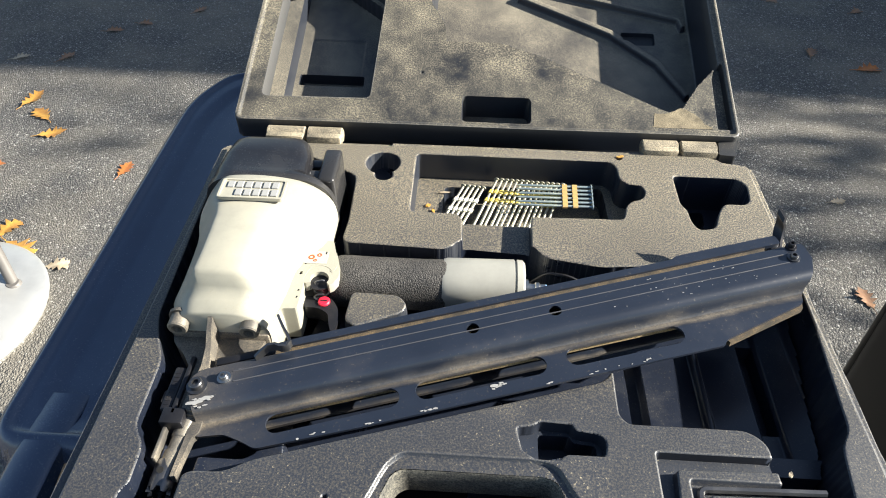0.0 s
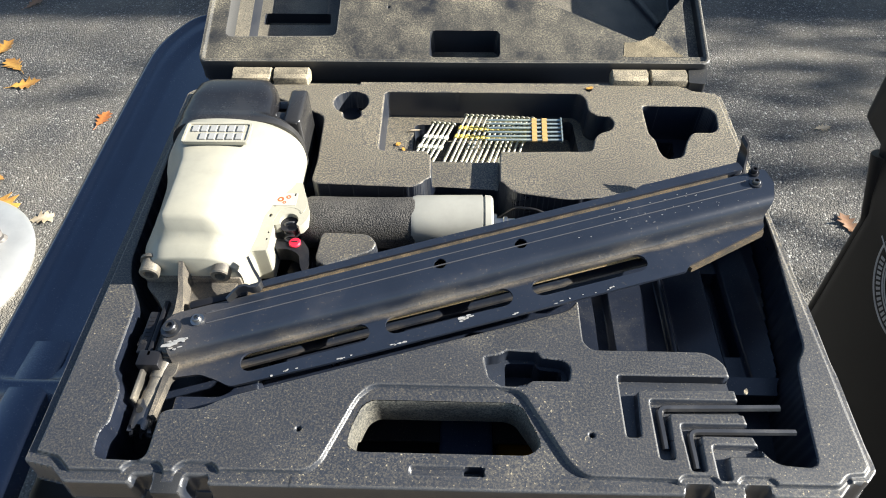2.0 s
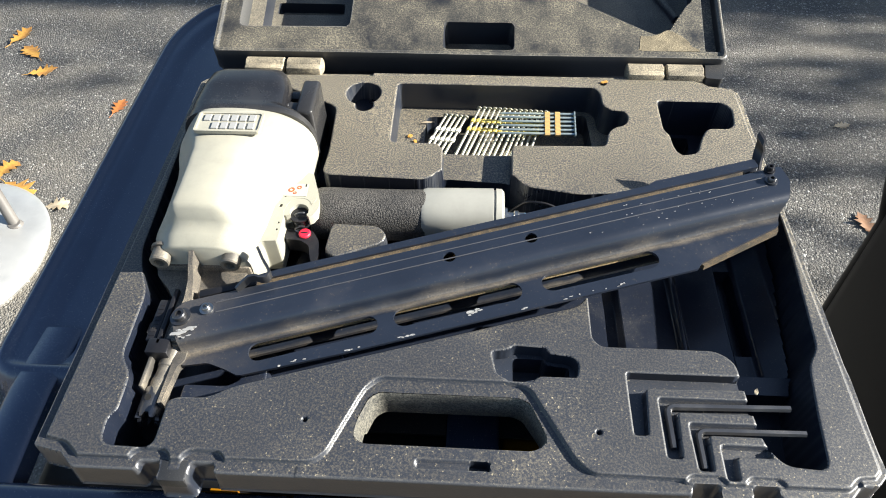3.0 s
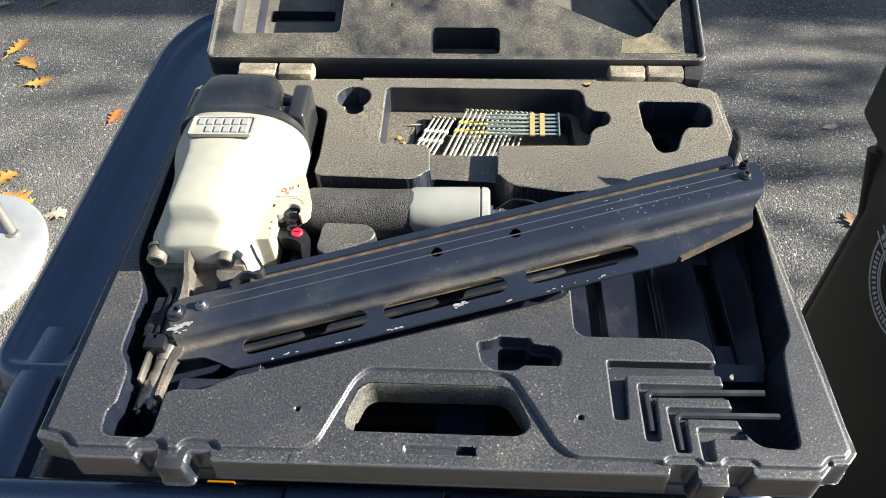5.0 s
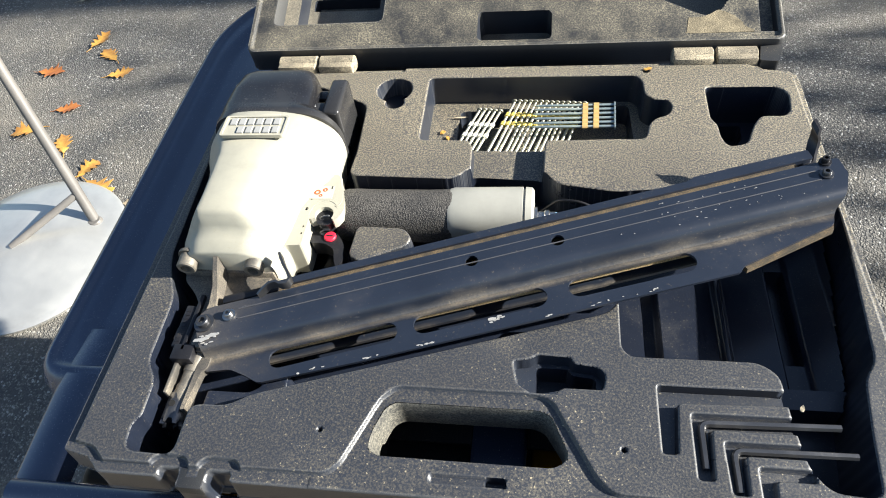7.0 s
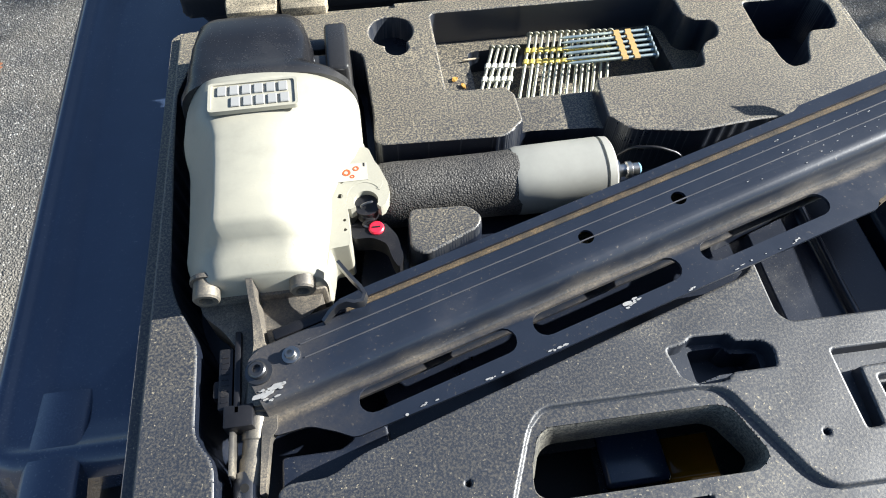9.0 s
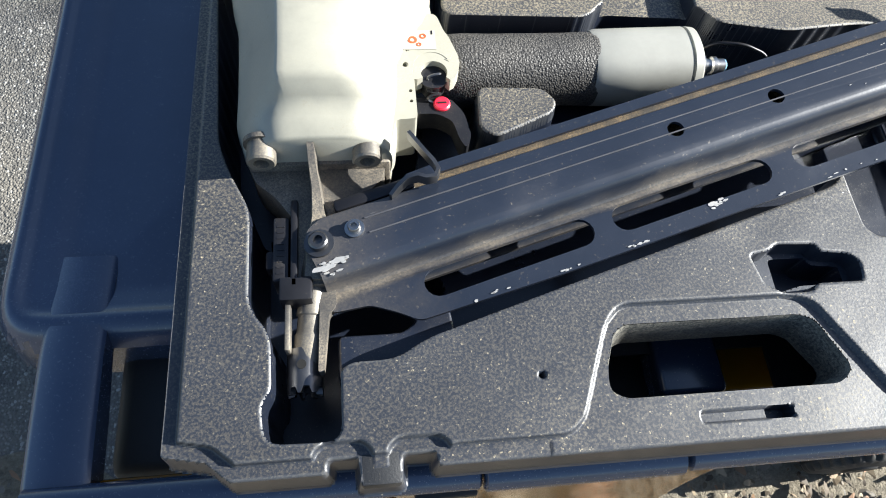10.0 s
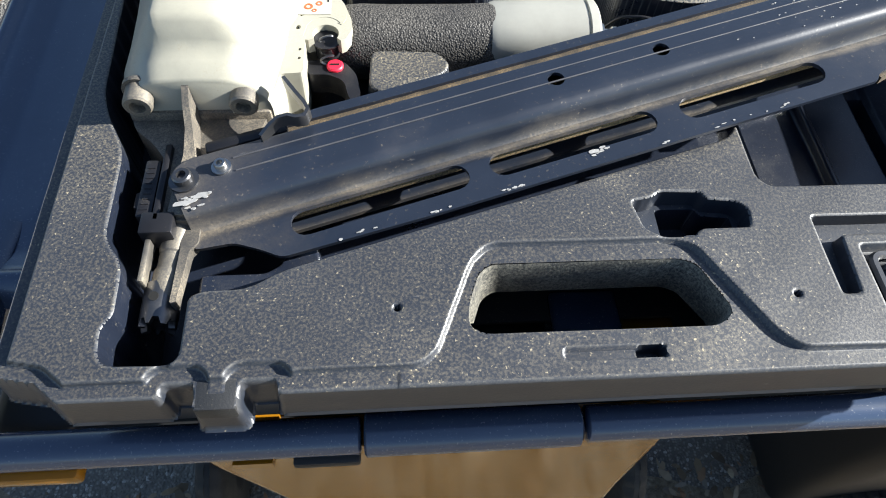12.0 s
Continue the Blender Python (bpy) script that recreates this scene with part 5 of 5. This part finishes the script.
def seal():
    bm = bmesh.new()
    R = 74

    def ring(r0, r1, a0, a1, n=40):
        o = [(r1 * math.cos(a), r1 * math.sin(a)) for a in [radians(a0 + (a1 - a0) * k / n) for k in range(n + 1)]]
        i = [(r0 * math.cos(a), r0 * math.sin(a)) for a in [radians(a1 - (a1 - a0) * k / n) for k in range(n + 1)]]
        plate(bm, o + i, (), 0, 0.6)

    ring(R - 3, R, 195, 345)
    ring(R - 21, R - 18.5, 195, 345)
    ring(R - 25, R - 23, 200, 340)
    ring(R - 16, R - 14, 20, 110)
    for k in range(34):
        a0 = -25 + k * 3.6
        ring(R - 12, R, a0, a0 + 1.9, 2)
    for k in range(22):
        a0 = 206 + k * 6
        ring(R - 15, R - 7, a0, a0 + 3.4, 3)
    # smoke
    for k, (x, y, r) in enumerate(((-8, 46, 9), (4, 54, 10), (16, 52, 10), (26, 57, 10), (36, 50, 11), (44, 40, 11), (50, 30, 8), (10, 42, 7), (24, 42, 7))):
        plate(bm, disc(x, y, r, 18), (disc(x + 1, y - 1, r * 0.8, 16), ), 0, 0.6)
        plate(bm, disc(x + 1, y - 1, r * 0.72, 16), (), 0, 0.6)
    # engine and banner
    plate(bm, [(-78, 16), (62, 6), (64, -2), (-78, 8)], (), 0, 0.6)
    plate(bm, rounded([(-40, 20), (-40, 34), (-12, 32), (-10, 24), (34, 20), (44, 14), (44, 8), (-40, 14)], 3, 3), (disc(32, 14, 4, 12),), 0, 0.6)
    plate(bm, rounded([(-70, 18), (-70, 26), (-44, 26), (-44, 16)], 2, 2), (), 0, 0.6)
    plate(bm, [(46, 6), (46, 16), (60, 4)], (), 0, 0.6)
    plate(bm, rounded([(22, 22), (20, 34), (28, 34), (26, 22)], 1, 2), (), 0, 0.6)
    for x in (-30, -18, -6, 8, 20):
        plate(bm, disc(x, 5, 5.5, 16), (disc(x, 5, 3.5, 12),), 0.1, 0.7)
    plate(bm, [(-82, -3), (68, -11), (68, -13), (-82, -5)], (), 0, 0.6)
    for k in range(14):
        x = -72 + k * 9.6
        plate(bm, [(x, -7 - k * 0.55), (x + 6.5, -7.4 - k * 0.55), (x + 6.5, -15 - k * 0.55), (x, -14.6 - k * 0.55)], (), 0, 0.6)
    plate(bm, [(-82, -17), (68, -25), (68, -27), (-82, -19)], (), 0, 0.6)
    return scaled(bm)


part("seal", seal(), M_SEAL, CART2, "round grey print of a steam engine, lettering as bars", smooth=0, m=SEAL_M)

# ---- stand on the driveway ----
STAND = thing("stand", "tubular metal stand on a round galvanised base", "stand", (-1.43, 0.93, 0))


def stand_base():
    bm = bmesh.new()
    lathe(bm, (0, 0, 0), (0, 0, 1), [(0.0, 0.30), (0.012, 0.305), (0.022, 0.295), (0.03, 0.25), (0.05, 0.15), (0.062, 0.06), (0.064, 0.01)], 56)
    return bm


part("base", stand_base(), M_BASE, STAND, "domed shiny galvanised disc", smooth=60)
for name, pts, r in (("leg", [(0.185, 0.11, 0.018), (0.05, 0.3, 0.5), (-0.10, 0.52, 1.05)], 0.016), ("brace", [(0.155, 0.15, 0.12), (-0.02, -0.02, 0.06)], 0.011),
                     ("leg", [(-0.2, -0.05, 0.02), (-0.16, 0.2, 0.5), (-0.13, 0.5, 1.05)], 0.016)):
    bm = bmesh.new()
    tube(bm, pts, r, 14)
    part(name, bm, M_STAND, STAND, smooth=50)
bm = bmesh.new()
lathe(bm, (0.185, 0.11, 0.012), (0, 0, 1), [(0, 0.024), (0.02, 0.024), (0.03, 0.018)], 16)
part("foot", bm, M_STAND, STAND)


# ---- leaves ----
def leaf_mesh(seed, size):
    """A lobed oak leaf with a stalk, curled."""
    rnd = random.Random(seed)
    bm = bmesh.new()
    half = [(0.0, 0.0), (0.1, 0.05), (0.2, 0.16), (0.28, 0.09), (0.40, 0.30), (0.47, 0.13), (0.62, 0.34), (0.66, 0.14), (0.80, 0.22), (0.83, 0.1), (1.0, 0.02)]
    up = [(x, y * (0.85 + 0.3 * rnd.random())) for x, y in half]
    dn = [(x, -y * (0.85 + 0.3 * rnd.random())) for x, y in half[1:-1]]
    c1, c2 = rnd.uniform(0.1, 0.45), rnd.uniform(-0.3, 0.3)

    def wrap(x, y, z):
        return (x - 0.4, y, z + c1 * (abs(y) ** 1.5) * 1.4 + c2 * (x - 0.4) ** 2 + 0.02 * math.sin(9 * x + seed) + 0.03)

    plate(bm, up + dn[::-1], (), 0, 0.008, [((0.0, 0.0), (1.0, 0.001)), ((0.3, -0.3), (0.3, 0.3)), ((0.55, -0.3), (0.55, 0.3))], wrap)
    tube(bm, [(-0.62, 0.03, 0.03), (-0.5, 0.0, 0.04), (-0.38, 0, 0.04)], 0.012, 5)
    bmesh.ops.scale(bm, vec=(size, size, size), verts=bm.verts)
    return bm


LEAVES = [(-1.536, 1.828, 0.11, 20, 1), (-1.162, 1.629, 0.09, 80, 0), (-1.343, 1.217, 0.15, -30, 1), (-1.183, 1.153, 0.09, 10, 3), (-1.746, 2.403, 0.09, 60, 2),
          (-1.641, 2.668, 0.09, 15, 2), (1.605, 2.667, 0.09, 70, 2), (1.806, 2.541, 0.13, 10, 0), (1.971, 3.12, 0.09, 30, 2), (1.281, 1.165, 0.09, 100, 2), (-1.949, 2.389, 0.08, 30, 3),
          (1.581, 3.213, 0.08, 0, 2), (-1.62, 1.95, 0.12, 140, 1), (-1.72, 2.05, 0.12, 70, 1), (-1.66, 1.62, 0.1, 15, 0), (-1.75, 1.5, 0.12, 200, 1), (-1.57, 1.42, 0.12, 120, 1),
          (-1.52, 2.75, 0.08, 0, 2), (-1.3, 2.9, 0.08, 50, 2), (1.35, 1.62, 0.06, 10, 3), (-1.85, 1.85, 0.12, 0, 0), (1.05, 2.9, 0.08, 20, 2), (-1.42, 1.3, 0.11, 60, 1)]
LEAF_MATS = (M_LEAF_ORANGE, M_LEAF_YELLOW, M_LEAF_BROWN, M_LEAF_PALE)
LEAF_WORDS = ("rust-orange fallen oak leaf on the asphalt", "yellow fallen oak leaf on the asphalt", "dull brown fallen leaf on the asphalt", "pale curled dry leaf on the asphalt")
for k, (x, y, s, a, c) in enumerate(LEAVES):
    ob = part("fallen_leaf", leaf_mesh(k, s), LEAF_MATS[c], None, smooth=50, m=pose(x, y, 0.001, 0, 0, a))
    tagged(ob, LEAF_WORDS[c], "leaf", "fallen leaves")


def litter():
    """Many small chips and leaf scraps on the verge."""
    rnd = random.Random(11)
    vs, fs = [], []
    for k in range(13000):
        x, y = rnd.uniform(-0.9, 2.4), rnd.uniform(-1.4, 0.16)
        s = rnd.choice((0.004, 0.005, 0.007, 0.010, 0.016))
        m = pose(x, y, 0.022 + rnd.random() * 0.012, rnd.uniform(-22, 22), rnd.uniform(-22, 22), rnd.uniform(0, 360))
        w = rnd.uniform(0.25, 0.7)
        o = len(vs)
        for p in ((-1, -w * 0.5, 0), (-0.2, -w, 0.12), (1, -w * 0.2, 0), (0.9, w * 0.4, 0.1), (0, w, 0.2), (-0.8, w * 0.6, 0.05)):
            vs.append(tuple(m @ (Vector(p) * s)))
        fs += [(o, o + 1, o + 4, o + 5), (o + 1, o + 2, o + 3, o + 4)]
    me = bpy.data.meshes.new("leaf_litter")
    me.from_pydata(vs, [], fs)
    return me


def litter_chip_material():
    m, t, b = material("litter_chips", (0.3, 0.22, 0.12), 0.75)
    g = t.nodes.new("ShaderNodeNewGeometry")
    r = t.nodes.new("ShaderNodeValToRGB")
    e = r.color_ramp.elements
    e[0].position, e[0].color = 0.0, (0.06, 0.045, 0.03, 1)
    e[1].position, e[1].color = 1.0, (0.25, 0.2, 0.13, 1)
    for p, c in ((0.35, (0.19, 0.14, 0.08, 1)), (0.5, (0.22, 0.12, 0.06, 1)), (0.6, (0.15, 0.14, 0.12, 1)), (0.8, (0.2, 0.16, 0.11, 1))):
        q = e.new(p)
        q.color = c
    t.links.new(g.outputs["Random Per Island"], r.inputs[0])
    t.links.new(r.outputs[0], b.inputs["Base Color"])
    return m


lit = new("leaf_litter", litter())
lit.data.materials.append(litter_chip_material())
tagged(lit, "dry brown leaf scraps and wood chips on the soil", "leaf litter", kind="stuff")
for k, (x, y, s, a, c) in enumerate(((0.62, -0.12, 0.12, 40, 2), (0.95, -0.25, 0.13, 100, 0), (1.15, -0.05, 0.1, 10, 2), (0.35, -0.2, 0.12, 200, 2), (0.75, -0.45, 0.12, 70, 0), (0.15, -0.25, 0.1, 30, 3), (1.3, -0.3, 0.13, 150, 3))):
    ob = part("fallen_leaf", leaf_mesh(50 + k, s), LEAF_MATS[c], None, smooth=50, m=pose(x, y, 0.03, 0, 0, a))
    tagged(ob, ("rust-brown" if c else "orange") + " fallen oak leaf on the verge", "leaf", "fallen leaves")


# ---- unseen house and trees, added towards the sun to shade the driveway ----
def house():
    bm = bmesh.new()
    box(bm, 7.0, 15.0, 2.72, 12.0, 0.0, 5.2)
    r = rings_loft(bm, [[(6.7, 2.645, 5.2), (15.3, 2.645, 5.2), (15.3, 7.2, 7.6), (6.7, 7.2, 7.6)], [(6.7, 12.2, 5.2), (15.3, 12.2, 5.2), (15.3, 7.3, 7.6), (6.7, 7.3, 7.6)]])
    return r


HOUSE = thing("house", "unseen pale sided house added to shade the driveway", "house", (0, 0, 0))
part("wall", house(), M_SIDING, HOUSE, smooth=0)


def tree(x, y, r, h, seed):
    ob = thing("tree", "unseen autumn tree with brown leaves, added to dapple the driveway", "tree", (x, y, 0), group="trees by the driveway")
    rnd = random.Random(seed)
    bm = bmesh.new()
    tube(bm, [(0, 0, 0), (0.02, 0.03, h * 0.3), (-0.04, 0.02, h * 0.6), (0.03, 0, h)], [r, r * 0.85, r * 0.6, r * 0.15], 12)
    tips = []
    for k in range(26):
        z = h * rnd.uniform(0.42, 0.96)
        a = rnd.uniform(0, 6.28)
        L = min(1.35, (h - z) * 0.3 + 0.5)
        p1 = Vector((math.cos(a) * L * 0.5, math.sin(a) * L * 0.5, z + L * 0.25))
        p2 = Vector((math.cos(a + 0.2) * L, math.sin(a + 0.2) * L, z + L * 0.55))
        tube(bm, [(0, 0, z - 0.1), p1, p2], [r * 0.25, r * 0.15, r * 0.03], 6)
        tips += [p1, p2]
    part("trunk", bm, M_BARK, ob)
    vs, fs = [], []
    for p in tips:
        for k in range(26):
            c = p + Vector((rnd.gauss(0, 0.35), rnd.gauss(0, 0.35), rnd.gauss(0, 0.3)))
            m = Matrix.Translation(c) @ Euler((rnd.uniform(0, 6), rnd.uniform(0, 6), 0)).to_matrix().to_4x4()
            o = len(vs)
            vs += [tuple(m @ Vector(q)) for q in ((-0.06, 0, 0), (0, -0.035, 0.01), (0.07, 0, 0), (0, 0.035, 0.01))]
            fs.append((o, o + 1, o + 2, o + 3))
    me = bpy.data.meshes.new("crown")
    me.from_pydata(vs, [], fs)
    me.materials.append(M_LEAF_ORANGE)
    cr = new("crown", me)
    cr.parent = ob


tree(16.0, 3.5, 0.09, 11.0, 1)
tree(19.0, 4.3, 0.09, 13.0, 2)
tree(9.4, 2.15, 0.05, 4.8, 3)
